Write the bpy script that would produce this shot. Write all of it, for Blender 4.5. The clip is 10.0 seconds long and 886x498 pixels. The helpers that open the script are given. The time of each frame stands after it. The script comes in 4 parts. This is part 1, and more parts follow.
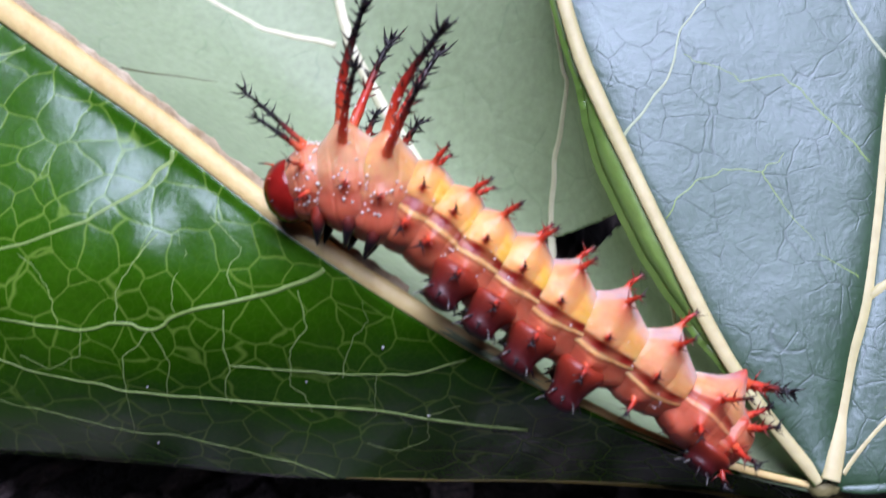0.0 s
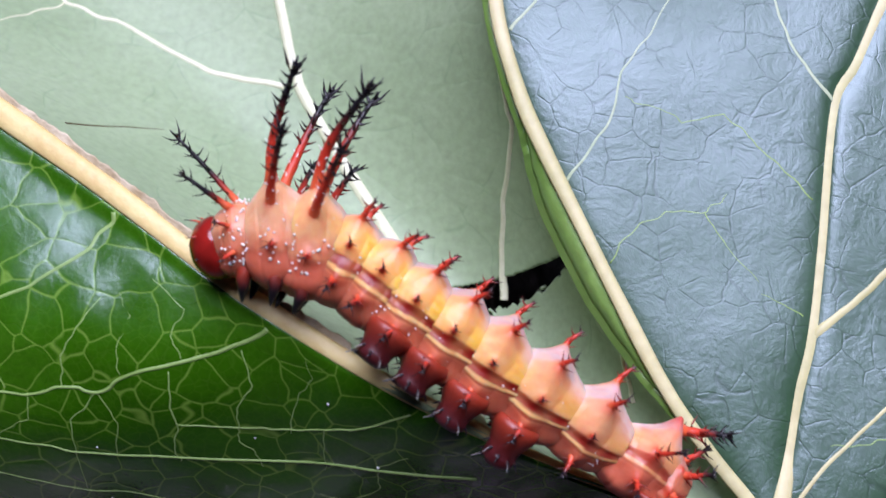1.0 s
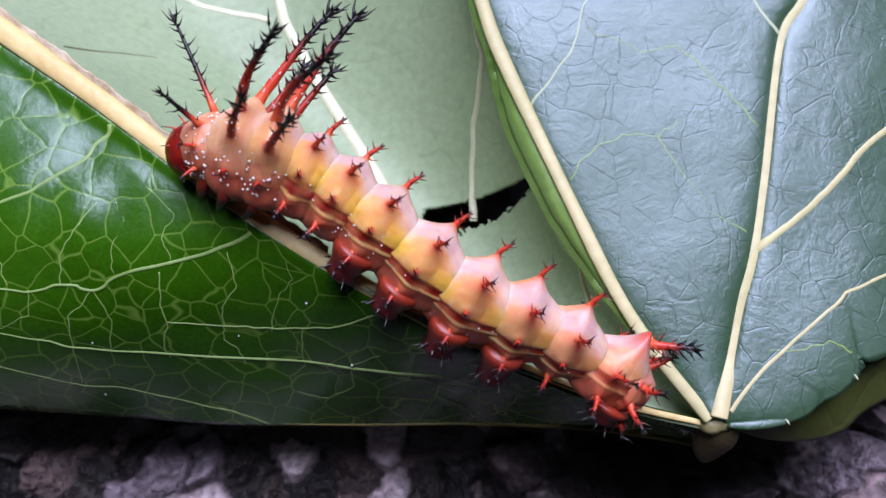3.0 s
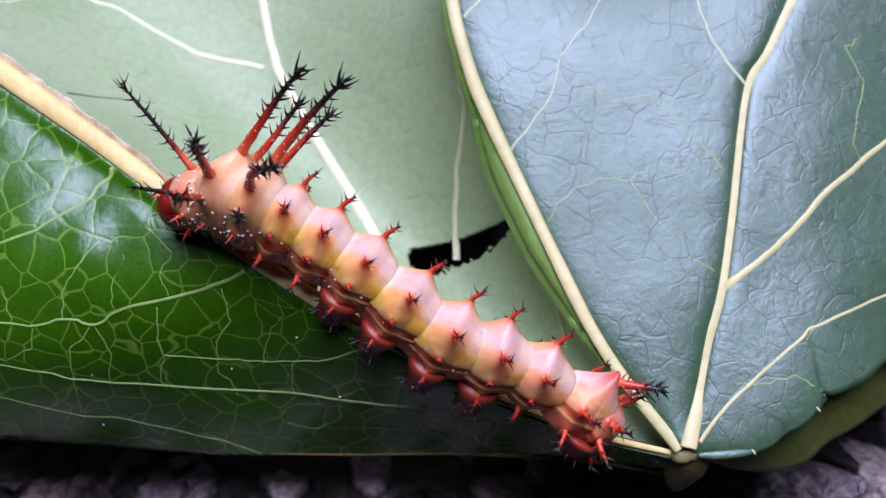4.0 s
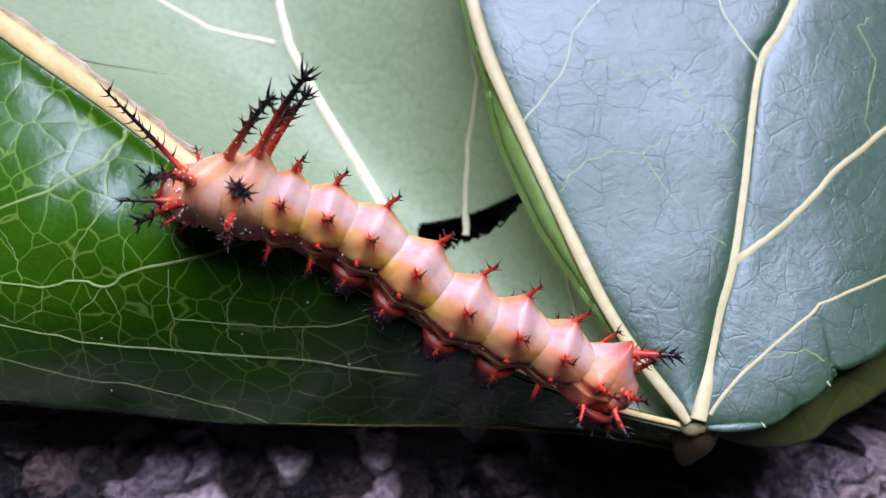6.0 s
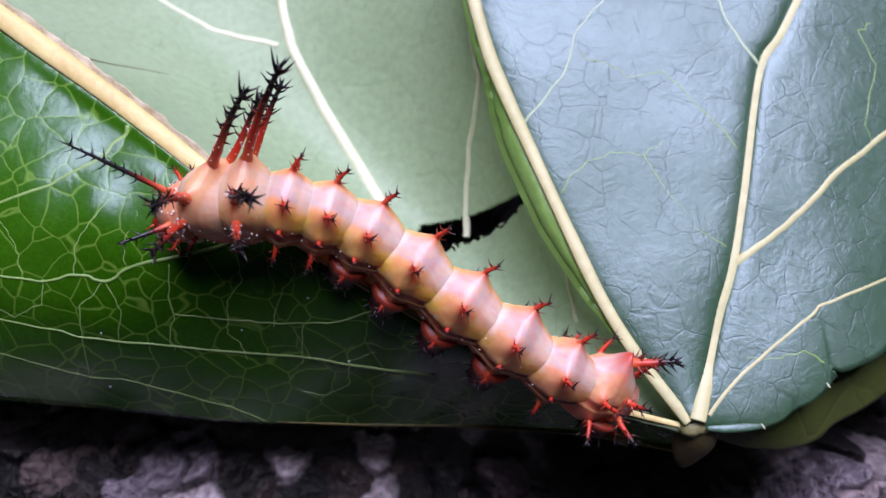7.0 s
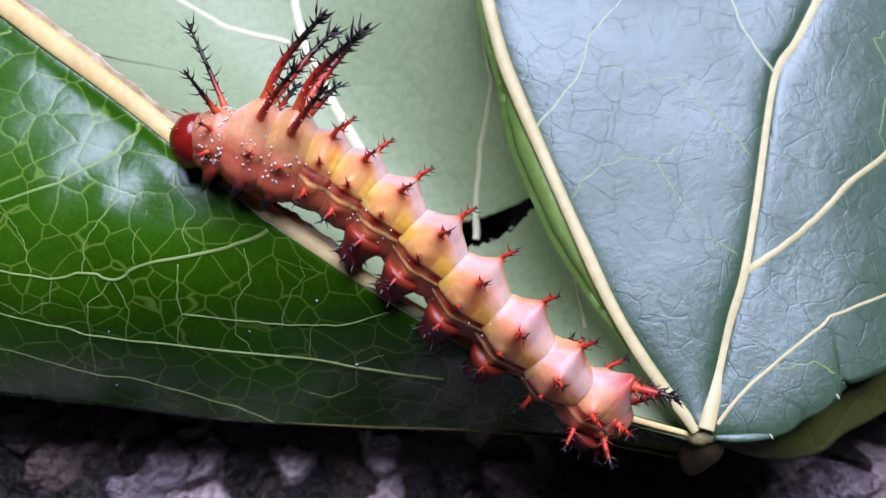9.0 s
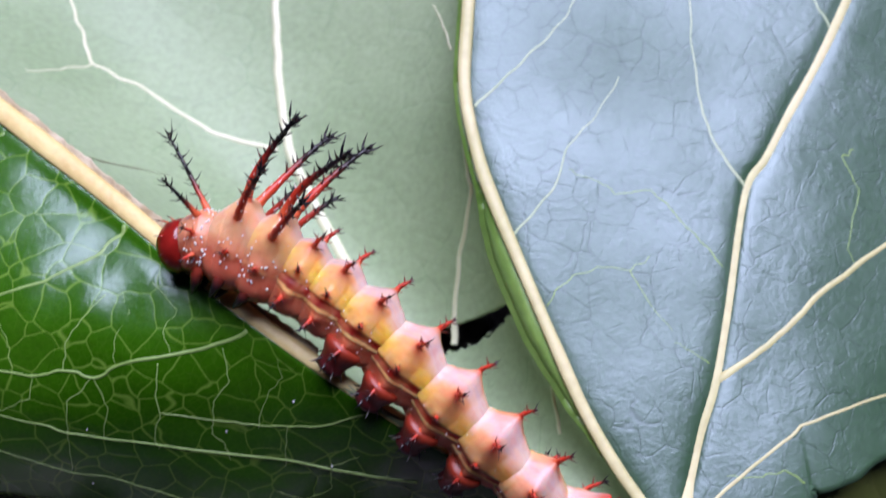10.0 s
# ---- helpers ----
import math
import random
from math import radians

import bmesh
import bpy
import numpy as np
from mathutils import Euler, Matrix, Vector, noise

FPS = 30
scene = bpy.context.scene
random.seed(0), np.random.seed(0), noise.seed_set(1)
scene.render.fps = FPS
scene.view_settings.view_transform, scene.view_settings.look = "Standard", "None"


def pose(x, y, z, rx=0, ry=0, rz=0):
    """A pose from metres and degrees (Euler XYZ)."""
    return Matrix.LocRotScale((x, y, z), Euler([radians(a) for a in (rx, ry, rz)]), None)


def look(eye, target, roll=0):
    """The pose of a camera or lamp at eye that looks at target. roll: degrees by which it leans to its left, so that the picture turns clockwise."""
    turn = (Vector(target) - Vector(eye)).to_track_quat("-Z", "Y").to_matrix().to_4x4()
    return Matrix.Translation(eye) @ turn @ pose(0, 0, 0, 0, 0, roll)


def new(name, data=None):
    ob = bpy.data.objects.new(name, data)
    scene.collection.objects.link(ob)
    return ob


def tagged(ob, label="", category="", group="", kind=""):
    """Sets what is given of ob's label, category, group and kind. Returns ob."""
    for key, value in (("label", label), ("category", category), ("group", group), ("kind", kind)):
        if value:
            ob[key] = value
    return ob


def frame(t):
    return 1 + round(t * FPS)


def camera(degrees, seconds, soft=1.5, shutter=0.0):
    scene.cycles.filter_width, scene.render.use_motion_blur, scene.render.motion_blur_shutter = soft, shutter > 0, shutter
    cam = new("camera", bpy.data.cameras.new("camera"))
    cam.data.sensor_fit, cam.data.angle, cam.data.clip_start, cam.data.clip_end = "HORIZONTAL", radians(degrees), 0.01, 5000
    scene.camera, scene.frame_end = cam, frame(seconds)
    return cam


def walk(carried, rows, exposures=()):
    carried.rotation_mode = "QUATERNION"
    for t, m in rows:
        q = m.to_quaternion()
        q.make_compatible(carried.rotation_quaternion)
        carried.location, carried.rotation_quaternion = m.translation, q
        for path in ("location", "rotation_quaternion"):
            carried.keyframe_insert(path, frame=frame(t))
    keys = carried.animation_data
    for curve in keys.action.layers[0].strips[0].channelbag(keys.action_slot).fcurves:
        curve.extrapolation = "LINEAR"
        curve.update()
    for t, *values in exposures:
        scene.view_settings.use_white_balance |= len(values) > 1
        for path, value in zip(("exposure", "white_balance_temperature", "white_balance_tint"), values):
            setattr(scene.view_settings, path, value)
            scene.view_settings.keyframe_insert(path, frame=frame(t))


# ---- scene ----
from mathutils import kdtree

cam = camera(40, 10.0, soft=1.5, shutter=0.25)
PATH = [
    (0, (-0.00347, -0.01419, 0.06185), (-0.00406, -0.00210, 0.01500), -1.62),
    (0.5, (-0.00201, -0.01055, 0.06287), (-0.00280, 0.00168, 0.01500), -4.11),
    (1, (-0.00148, -0.01163, 0.06266), (-0.00188, -0.00003, 0.01500), -2.43),
    (1.5, (-0.00087, -0.01216, 0.06203), (-0.00066, -0.00183, 0.01500), 0.86),
    (2, (-0.00116, -0.01342, 0.06324), (-0.00076, -0.00237, 0.01500), 1.66),
    (2.5, (-0.00102, -0.01450, 0.06421), (-0.00092, -0.00388, 0.01500), 0.45),
    (4, (-0.00055, -0.01570, 0.06857), (0.00007, -0.00197, 0.01500), 2.95),
    (4.5, (-0.00091, -0.01646, 0.06840), (0.00000, -0.00204, 0.01500), 3.98),
    (5, (-0.00124, -0.01718, 0.06781), (-0.00024, -0.00276, 0.01500), 4.65),
    (5.5, (-0.00124, -0.01726, 0.06805), (-0.00042, -0.00327, 0.01500), 4.25),
    (7, (-0.00131, -0.01884, 0.06772), (-0.00046, -0.00348, 0.01500), 4.83),
    (7.5, (-0.00119, -0.01855, 0.06771), (-0.00052, -0.00346, 0.01500), 4.30),
    (8, (-0.00135, -0.02078, 0.06718), (-0.00082, -0.00402, 0.01500), 5.07),
    (8.5, (-0.00170, -0.01940, 0.06742), (-0.00102, -0.00351, 0.01500), 5.58),
    (9, (-0.00156, -0.01822, 0.06764), (-0.00091, -0.00333, 0.01500), 5.16),
    (9.4, (-0.00113, -0.01775, 0.06775), (-0.00089, -0.00333, 0.01500), 3.71),
    (9.5, (-0.00170, -0.01556, 0.06766), (-0.00105, -0.00176, 0.01500), 5.57),
    (9.7, (-0.00133, -0.0159, 0.06858), (-0.00049, -7e-05, 0.015), 6.04),
    (9.8, (-0.00078, -0.01641, 0.06996), (0.00035, 0.00247, 0.01500), 6.75),
    (10, (-0.00090, -0.01875, 0.06866), (-0.00014, 0.00182, 0.01500), 5.75),
]
walk(cam, [(t, look(eye, target, roll)) for t, eye, target, roll in PATH])

cam.data.dof.use_dof, cam.data.dof.focus_distance, cam.data.dof.aperture_fstop = True, 0.0495, 95

# ---- light: overcast daylight from a high sky ----
world = bpy.data.worlds.new("sky")
scene.world = world
world.use_nodes = True
wn = world.node_tree.nodes
sky = wn.new("ShaderNodeTexSky")
sky.sky_type, sky.sun_disc = "NISHITA", False
sky.sun_elevation, sky.sun_rotation = radians(60), radians(25)
wn["Background"].inputs["Strength"].default_value = 0.0009
world.node_tree.links.new(sky.outputs["Color"], wn["Background"].inputs["Color"])
sun = new("sun", bpy.data.lights.new("sun", "SUN"))
sun.data.energy, sun.data.angle, sun.data.color = 4.3, radians(47), (0.80, 0.805, 1.09)
sun.matrix_world = look((0.15, 1.14, 2.0), (0, 0, 0))
scene.view_settings.exposure = 0.66

# ---- materials ----
def mat(name):
    m = bpy.data.materials.new(name)
    m.use_nodes = True
    return m, m.node_tree, m.node_tree.nodes["Principled BSDF"]


def node(tree, kind, **values):
    n = tree.nodes.new("ShaderNode" + kind)
    for key, value in values.items():
        if key in n.inputs:
            n.inputs[key].default_value = value
    return n


def ramp(tree, fac, stops):
    r = tree.nodes.new("ShaderNodeValToRGB")
    while len(r.color_ramp.elements) < len(stops):
        r.color_ramp.elements.new(0.5)
    for e, (pos, col) in zip(r.color_ramp.elements, stops):
        e.position, e.color = pos, (*col, 1)
    tree.links.new(fac, r.inputs["Fac"])
    return r.outputs["Color"]


def mixed(tree, fac, a, b, how="MIX"):
    m = tree.nodes.new("ShaderNodeMix")
    m.data_type, m.blend_type = "RGBA", how
    for socket, value in ((m.inputs[0], fac), (m.inputs[6], a), (m.inputs[7], b)):
        if isinstance(value, (int, float)):
            socket.default_value = value
        elif isinstance(value, tuple):
            socket.default_value = (*value, 1)
        else:
            tree.links.new(value, socket)
    return m.outputs[2]


def leaf_material(name, base, other, vein, cell, rough, net=0.6, crease=0.3, thin=0.06, broken=0.0, spec=0.5, wide=0.022, mottle=0.12, cut=0.0, sky_tint=(1, 1, 1)):
    """Leaf skin: two greens in soft patches, a net of fine veins and a quilted relief."""
    m, tree, bsdf = mat(name)
    link = tree.links.new
    coords = node(tree, "TexCoord").outputs["Object"]
    warp = node(tree, "TexNoise", Scale=380.0, Detail=2.0)
    link(coords, warp.inputs["Vector"])
    offset = tree.nodes.new("ShaderNodeVectorMath")
    offset.operation = "MULTIPLY_ADD"
    link(warp.outputs["Color"], offset.inputs[0])
    offset.inputs[1].default_value = (0.0011, 0.0011, 0.0011)
    link(coords, offset.inputs[2])
    edge = tree.nodes.new("ShaderNodeTexVoronoi")
    edge.feature = "DISTANCE_TO_EDGE"
    edge.inputs["Scale"].default_value = cell
    link(offset.outputs[0], edge.inputs["Vector"])
    fine = tree.nodes.new("ShaderNodeTexVoronoi")
    fine.feature = "DISTANCE_TO_EDGE"
    fine.inputs["Scale"].default_value = cell * 4.5
    link(offset.outputs[0], fine.inputs["Vector"])
    patch = node(tree, "TexNoise", Scale=90.0, Detail=4.0)
    link(coords, patch.inputs["Vector"])
    grain = node(tree, "TexNoise", Scale=2600.0, Detail=4.0)
    link(coords, grain.inputs["Vector"])
    colour = mixed(tree, ramp(tree, patch.outputs["Fac"], [(0.35, (0, 0, 0)), (0.65, (1, 1, 1))]), base, other)
    colour = mixed(tree, 0.22, colour, grain.outputs["Fac"], "OVERLAY")
    line = ramp(tree, edge.outputs["Distance"], [(0.0, (net, net, net)), (wide * 0.4, (net * 0.7,) * 3), (wide, (0, 0, 0))])
    if broken:
        gaps = node(tree, "TexNoise", Scale=420.0, Detail=2.0)
        link(coords, gaps.inputs["Vector"])
        line = mixed(tree, 1.0, line, ramp(tree, gaps.outputs["Fac"], [(broken, (0, 0, 0)), (broken + 0.08, (1, 1, 1))]), "MULTIPLY")
    colour = mixed(tree, line, colour, vein)
    line2 = ramp(tree, fine.outputs["Distance"], [(0.0, (net * 0.10,) * 3), (0.08, (0, 0, 0))])
    colour = mixed(tree, line2, colour, vein)
    link(colour, bsdf.inputs["Base Color"])
    swell = ramp(tree, edge.outputs["Distance"], [(0.0, (0, 0, 0)), (0.06, (0.45,) * 3), (0.30, (1, 1, 1))])
    b1 = node(tree, "Bump", Strength=crease, Distance=0.00025)
    link(swell, b1.inputs["Height"])
    if cut:
        b1.inputs["Strength"].default_value, b1.inputs["Distance"].default_value = cut, 0.00006
        b1.invert = True
        link(line, b1.inputs["Height"])
    b2 = node(tree, "Bump", Strength=crease * 0.7, Distance=0.00006)
    link(fine.outputs["Distance"], b2.inputs["Height"])
    link(b1.outputs["Normal"], b2.inputs["Normal"])
    lumps = node(tree, "TexNoise", Scale=750.0, Detail=6.0, Roughness=0.65, Distortion=0.6)
    link(coords, lumps.inputs["Vector"])
    b4 = node(tree, "Bump", Strength=mottle, Distance=0.00025)
    link(lumps.outputs["Fac"], b4.inputs["Height"])
    link(b2.outputs["Normal"], b4.inputs["Normal"])
    b3 = node(tree, "Bump", Strength=0.22, Distance=0.00005)
    link(grain.outputs["Fac"], b3.inputs["Height"])
    link(b4.outputs["Normal"], b3.inputs["Normal"])
    link(b3.outputs["Normal"], bsdf.inputs["Normal"])
    link(ramp(tree, patch.outputs["Fac"], [(0.3, (rough - 0.09,) * 3), (0.7, (rough + 0.09,) * 3)]), bsdf.inputs["Roughness"])
    bsdf.inputs["Transmission Weight"].default_value = 0.0
    bsdf.inputs["Subsurface Weight"].default_value = thin
    bsdf.inputs["Subsurface Radius"].default_value = (0.0004, 0.0008, 0.0002)
    bsdf.inputs["IOR"].default_value = 1.55
    bsdf.inputs["Specular IOR Level"].default_value = spec
    # blue of the reflected sky, put into the specular colour
    bsdf.inputs["Specular Tint"].default_value = (*sky_tint, 1)
    return m


def plain_material(name, base, other, scale, rough, bump=0.2, depth=0.0001, sss=0.0):
    m, tree, bsdf = mat(name)
    link = tree.links.new
    coords = node(tree, "TexCoord").outputs["Object"]
    n1 = node(tree, "TexNoise", Scale=scale, Detail=5.0)
    n2 = node(tree, "TexNoise", Scale=scale * 9, Detail=3.0)
    link(coords, n1.inputs["Vector"]), link(coords, n2.inputs["Vector"])
    colour = mixed(tree, ramp(tree, n1.outputs["Fac"], [(0.35, (0, 0, 0)), (0.65, (1, 1, 1))]), base, other)
    colour = mixed(tree, 0.2, colour, n2.outputs["Fac"], "OVERLAY")
    link(colour, bsdf.inputs["Base Color"])
    b = node(tree, "Bump", Strength=bump, Distance=depth)
    link(n2.outputs["Fac"], b.inputs["Height"])
    link(b.outputs["Normal"], bsdf.inputs["Normal"])
    bsdf.inputs["Roughness"].default_value = rough
    bsdf.inputs["Subsurface Weight"].default_value = sss
    bsdf.inputs["Subsurface Radius"].default_value = (0.0006, 0.0004, 0.0002)
    return m


def marked_material(name, rough, sss, radius, scale, bump, depth, overlay=0.25, coat=0.0):
    """Skin or stone whose markings come from the mesh's colour layer."""
    m, tree, bsdf = mat(name)
    link = tree.links.new
    coords = node(tree, "TexCoord").outputs["Object"]
    layer = tree.nodes.new("ShaderNodeVertexColor")
    layer.layer_name = "marking"
    n1 = node(tree, "TexNoise", Scale=scale, Detail=5.0)
    n2 = node(tree, "TexNoise", Scale=scale * 6, Detail=4.0)
    link(coords, n1.inputs["Vector"]), link(coords, n2.inputs["Vector"])
    colour = mixed(tree, overlay, layer.outputs["Color"], n1.outputs["Fac"], "OVERLAY")
    colour = mixed(tree, overlay * 0.6, colour, n2.outputs["Fac"], "SOFT_LIGHT")
    link(colour, bsdf.inputs["Base Color"])
    b = node(tree, "Bump", Strength=bump, Distance=depth)
    link(n2.outputs["Fac"], b.inputs["Height"])
    b2 = node(tree, "Bump", Strength=bump, Distance=depth * 3)
    link(n1.outputs["Fac"], b2.inputs["Height"])
    link(b.outputs["Normal"], b2.inputs["Normal"])
    link(b2.outputs["Normal"], bsdf.inputs["Normal"])
    bsdf.inputs["Roughness"].default_value = rough
    bsdf.inputs["Subsurface Weight"].default_value = sss
    bsdf.inputs["Subsurface Radius"].default_value = radius
    bsdf.inputs["Subsurface Scale"].default_value = 1.0
    bsdf.inputs["Coat Weight"].default_value = coat
    bsdf.inputs["Coat Roughness"].default_value = 0.12
    return m


leaf_dark = leaf_material("leaf_dark", (0.018, 0.080, 0.001), (0.034, 0.125, 0.002), (0.20, 0.34, 0.05), 640.0, 0.25, net=0.62, crease=0.06, spec=0.58, broken=0.22, wide=0.03, mottle=0.12, sky_tint=(0.85, 0.95, 1.0))
leaf_pale = leaf_material("leaf_pale", (0.255, 0.33, 0.19), (0.31, 0.385, 0.235), (0.15, 0.24, 0.13), 360.0, 0.5, net=0.35, crease=0.08, broken=0.5, spec=0.3)
leaf_sheen = leaf_material("leaf_sheen", (0.030, 0.075, 0.030), (0.045, 0.095, 0.045), (0.010, 0.03, 0.010), 680.0, 0.46, net=0.5, crease=0.12, broken=0.42, spec=1.0, wide=0.032, mottle=0.25, cut=0.26, sky_tint=(0.80, 0.91, 1.0))
leaf_rim = leaf_material("leaf_rim", (0.13, 0.25, 0.045), (0.22, 0.34, 0.09), (0.05, 0.12, 0.02), 700.0, 0.4, net=0.05, crease=0.02, spec=0.6, mottle=0.2)
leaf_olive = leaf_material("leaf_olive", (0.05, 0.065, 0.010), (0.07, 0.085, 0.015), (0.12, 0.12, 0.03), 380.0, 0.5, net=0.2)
vein_cream = plain_material("vein_cream", (0.62, 0.55, 0.30), (0.50, 0.46, 0.22), 240.0, 0.46, bump=0.14, sss=0.1)
vein_tan = plain_material("vein_tan", (0.76, 0.61, 0.27), (0.64, 0.47, 0.19), 260.0, 0.45, bump=0.4, sss=0.05)
dry_tan = plain_material("dry_tan", (0.62, 0.52, 0.36), (0.36, 0.27, 0.15), 700.0, 0.7, bump=0.6)
margin_ochre = plain_material("margin_ochre", (0.24, 0.17, 0.03), (0.13, 0.11, 0.025), 350.0, 0.5)
node_olive = plain_material("node_olive", (0.24, 0.21, 0.09), (0.13, 0.13, 0.045), 600.0, 0.55, bump=0.5)
stalk_brown = plain_material("stalk_brown", (0.085, 0.060, 0.022), (0.055, 0.042, 0.014), 500.0, 0.6, bump=0.5)
vein_green = plain_material("vein_green", (0.27, 0.40, 0.12), (0.20, 0.31, 0.08), 400.0, 0.42)
speck_white = plain_material("speck_white", (0.8, 0.8, 0.78), (0.7, 0.7, 0.66), 800.0, 0.6)
silk_white = plain_material("silk_white", (0.42, 0.42, 0.43), (0.3, 0.3, 0.32), 800.0, 0.5)
vein_pale = plain_material("vein_pale", (0.46, 0.52, 0.34), (0.34, 0.43, 0.26), 400.0, 0.42)
vein_white = plain_material("vein_white", (0.68, 0.66, 0.47), (0.60, 0.60, 0.40), 400.0, 0.42)
skin = marked_material("caterpillar_skin", 0.42, 0.60, (0.0008, 0.00032, 0.00018), 1100.0, 0.25, 0.00005, overlay=0.16, coat=0.06)
spine_skin = marked_material("spine_skin", 0.40, 0.15, (0.0004, 0.0001, 0.00005), 1500.0, 0.15, 0.00002)
head_shell = marked_material("head_shell", 0.16, 0.05, (0.0004, 0.0001, 0.00005), 1200.0, 0.06, 0.00002)
stone_grain = marked_material("granite", 0.5, 0.0, (0.001, 0.001, 0.001), 900.0, 0.8, 0.0003, overlay=0.8)

# ---- helpers for shapes; plans are in millimetres ----
MM = 0.001


def spline(points, s):
    """A smooth curve through points, s from 0 to 1."""
    n = len(points) - 1
    k = min(max(s, 0.0), 1.0) * n
    i = min(int(k), n - 1)
    f = k - i
    p = [np.array(points[min(max(j, 0), n)], float) for j in range(i - 1, i + 3)]
    return p[1] + 0.5 * f * (p[2] - p[0] + f * (2 * p[0] - 5 * p[1] + 4 * p[2] - p[3] + f * (3 * (p[1] - p[2]) + p[3] - p[0])))


def smooth(a, b, x):
    x = min(max((x - a) / (b - a), 0.0), 1.0)
    return x * x * (3 - 2 * x)


def mesh_object(name, verts, faces, material, parent=None, label="", colours=None, scale=1.0):
    me = bpy.data.meshes.new(name)
    me.from_pydata([tuple(x * scale for x in v) for v in verts], [], faces)
    if colours is not None:
        layer = me.color_attributes.new("marking", "FLOAT_COLOR", "POINT")
        layer.data.foreach_set("color", np.array([(*c, 1.0) for c in colours], np.float32).ravel())
    me.materials.append(material)
    me.polygons.foreach_set("use_smooth", [True] * len(me.polygons))
    me.update()
    ob = new(name, me)
    if parent:
        ob.parent = parent
    if label:
        tagged(ob, label)
    return ob


def sheet(name, surface, us, vs, thick, material, parent, label="", hole=None):
    """A leaf blade with thickness over the parameters us x vs."""
    nu, nv = len(us), len(vs)
    top = np.array([[surface(u, v) for v in vs] for u in us])
    du, dv = np.gradient(top, axis=0), np.gradient(top, axis=1)
    normal = np.cross(du, dv)
    normal /= np.linalg.norm(normal, axis=2)[..., None] + 1e-9
    normal *= np.where(normal[..., 2:3] < 0, -1, 1)
    low = top - normal * thick
    verts = np.concatenate([top.reshape(-1, 3), low.reshape(-1, 3)]) * MM
    keep = np.ones((nu - 1, nv - 1), bool)
    if hole:
        for i in range(nu - 1):
            for j in range(nv - 1):
                keep[i, j] = not hole(0.5 * (top[i, j] + top[i + 1, j + 1]))
    faces, off = [], nu * nv
    up = np.cross(du[nu // 2, nv // 2], dv[nu // 2, nv // 2])[2] > 0
    for i in range(nu - 1):
        for j in range(nv - 1):
            if not keep[i, j]:
                continue
            a, b, c, d = i * nv + j, (i + 1) * nv + j, (i + 1) * nv + j + 1, i * nv + j + 1
            q = (a, b, c, d) if up else (d, c, b, a)
            faces.append(q)
            faces.append(tuple(k + off for k in reversed(q)))
            for (p, r), (x, y) in (((a, b), (i, j - 1)), ((b, c), (i + 1, j)), ((c, d), (i, j + 1)), ((d, a), (i - 1, j))):
                if not (0 <= x < nu - 1 and 0 <= y < nv - 1 and keep[x, y]):
                    faces.append((r, p, p + off, r + off) if up else (p, r, r + off, p + off))
    return mesh_object(name, verts, faces, material, parent, label)


def tube(points, radii, sides=10, flat=1.0):
    """Vertices and faces of a closed tube along points (mm)."""
    P = np.array(points, float)
    tang = np.gradient(P, axis=0)
    tang /= np.linalg.norm(tang, axis=1)[:, None] + 1e-12
    verts, faces = [], []
    for p, t, r in zip(P, tang, radii):
        ref = np.array((0, 0, 1.0)) if abs(t[2]) < 0.95 else np.array((1.0, 0, 0))
        side = np.cross(t, ref)
        side /= np.linalg.norm(side)
        upw = np.cross(side, t)
        for k in range(sides):
            a = 2 * math.pi * k / sides
            verts.append((p + r * (math.cos(a) * side + flat * math.sin(a) * upw)) * MM)
    for i in range(len(P) - 1):
        for k in range(sides):
            a, b = i * sides + k, i * sides + (k + 1) % sides
            faces.append((a, b, b + sides, a + sides))
    faces.append(tuple(range(sides))[::-1])
    faces.append(tuple(range((len(P) - 1) * sides, len(P) * sides)))
    return verts, faces


def vein(name, surface, path, r0, r1, material, parent, sink=0.35, steps=60, label="", flat=0.55):
    """A tapered vein that follows a blade through (s, v) marks, sunk a little into it."""
    pts, rad = [], []
    for k in range(steps + 1):
        f = k / steps
        if r0 < 0.075:
            g = f * (len(path) - 1)
            s, v = (np.interp(g, range(len(path)), [q[c] for q in path]) for c in (0, 1))
            s += 0.0022 * noise.noise(Vector((g * 2.6, path[0][0] * 90, 1)))
            v += 0.008 * noise.noise(Vector((g * 2.6, path[0][1] * 90, 5)))
        else:
            s, v = spline(path, f)[:2]
        r = r0 + (r1 - r0) * f
        r *= 1 + 0.10 * noise.noise(Vector((f * 14, r0 * 50, v * 9)))
        pts.append(surface(s, v) + np.array((0, 0, -r * sink)))
        rad.append(r)
    verts, faces = tube(pts, rad, 10, flat)
    return mesh_object(name, verts, faces, material, parent, label)


# ---- the leaf ----
V3 = [ (10.59, -11.04, 14.20), (6.92, -10.24, 14.60), (2.87, -8.91, 15.60), (-0.59, -7.47, 17.20), (-4.40, -5.58, 18.50), (-9.22, -2.53, 18.80), (-14.42, 1.52, 18.20), (-19.93, 5.53, 17.50), (-25.67, 9.60, 17.00), (-33.15, 14.77, 16.50), (-42.63, 21.17, 16.00) ]
ML = [ (11.03, -11.67, 11.30), (9.48, -11.41, 11.20), (5.85, -10.95, 10.80), (0.54, -10.81, 10.50), (-4.78, -10.91, 10.40), (-10.09, -10.87, 10.40), (-15.39, -10.51, 10.50), (-20.67, -10.21, 10.60), (-25.79, -10.02, 11.00), (-32.34, -9.80, 11.00), (-40.20, -9.45, 11.00) ]
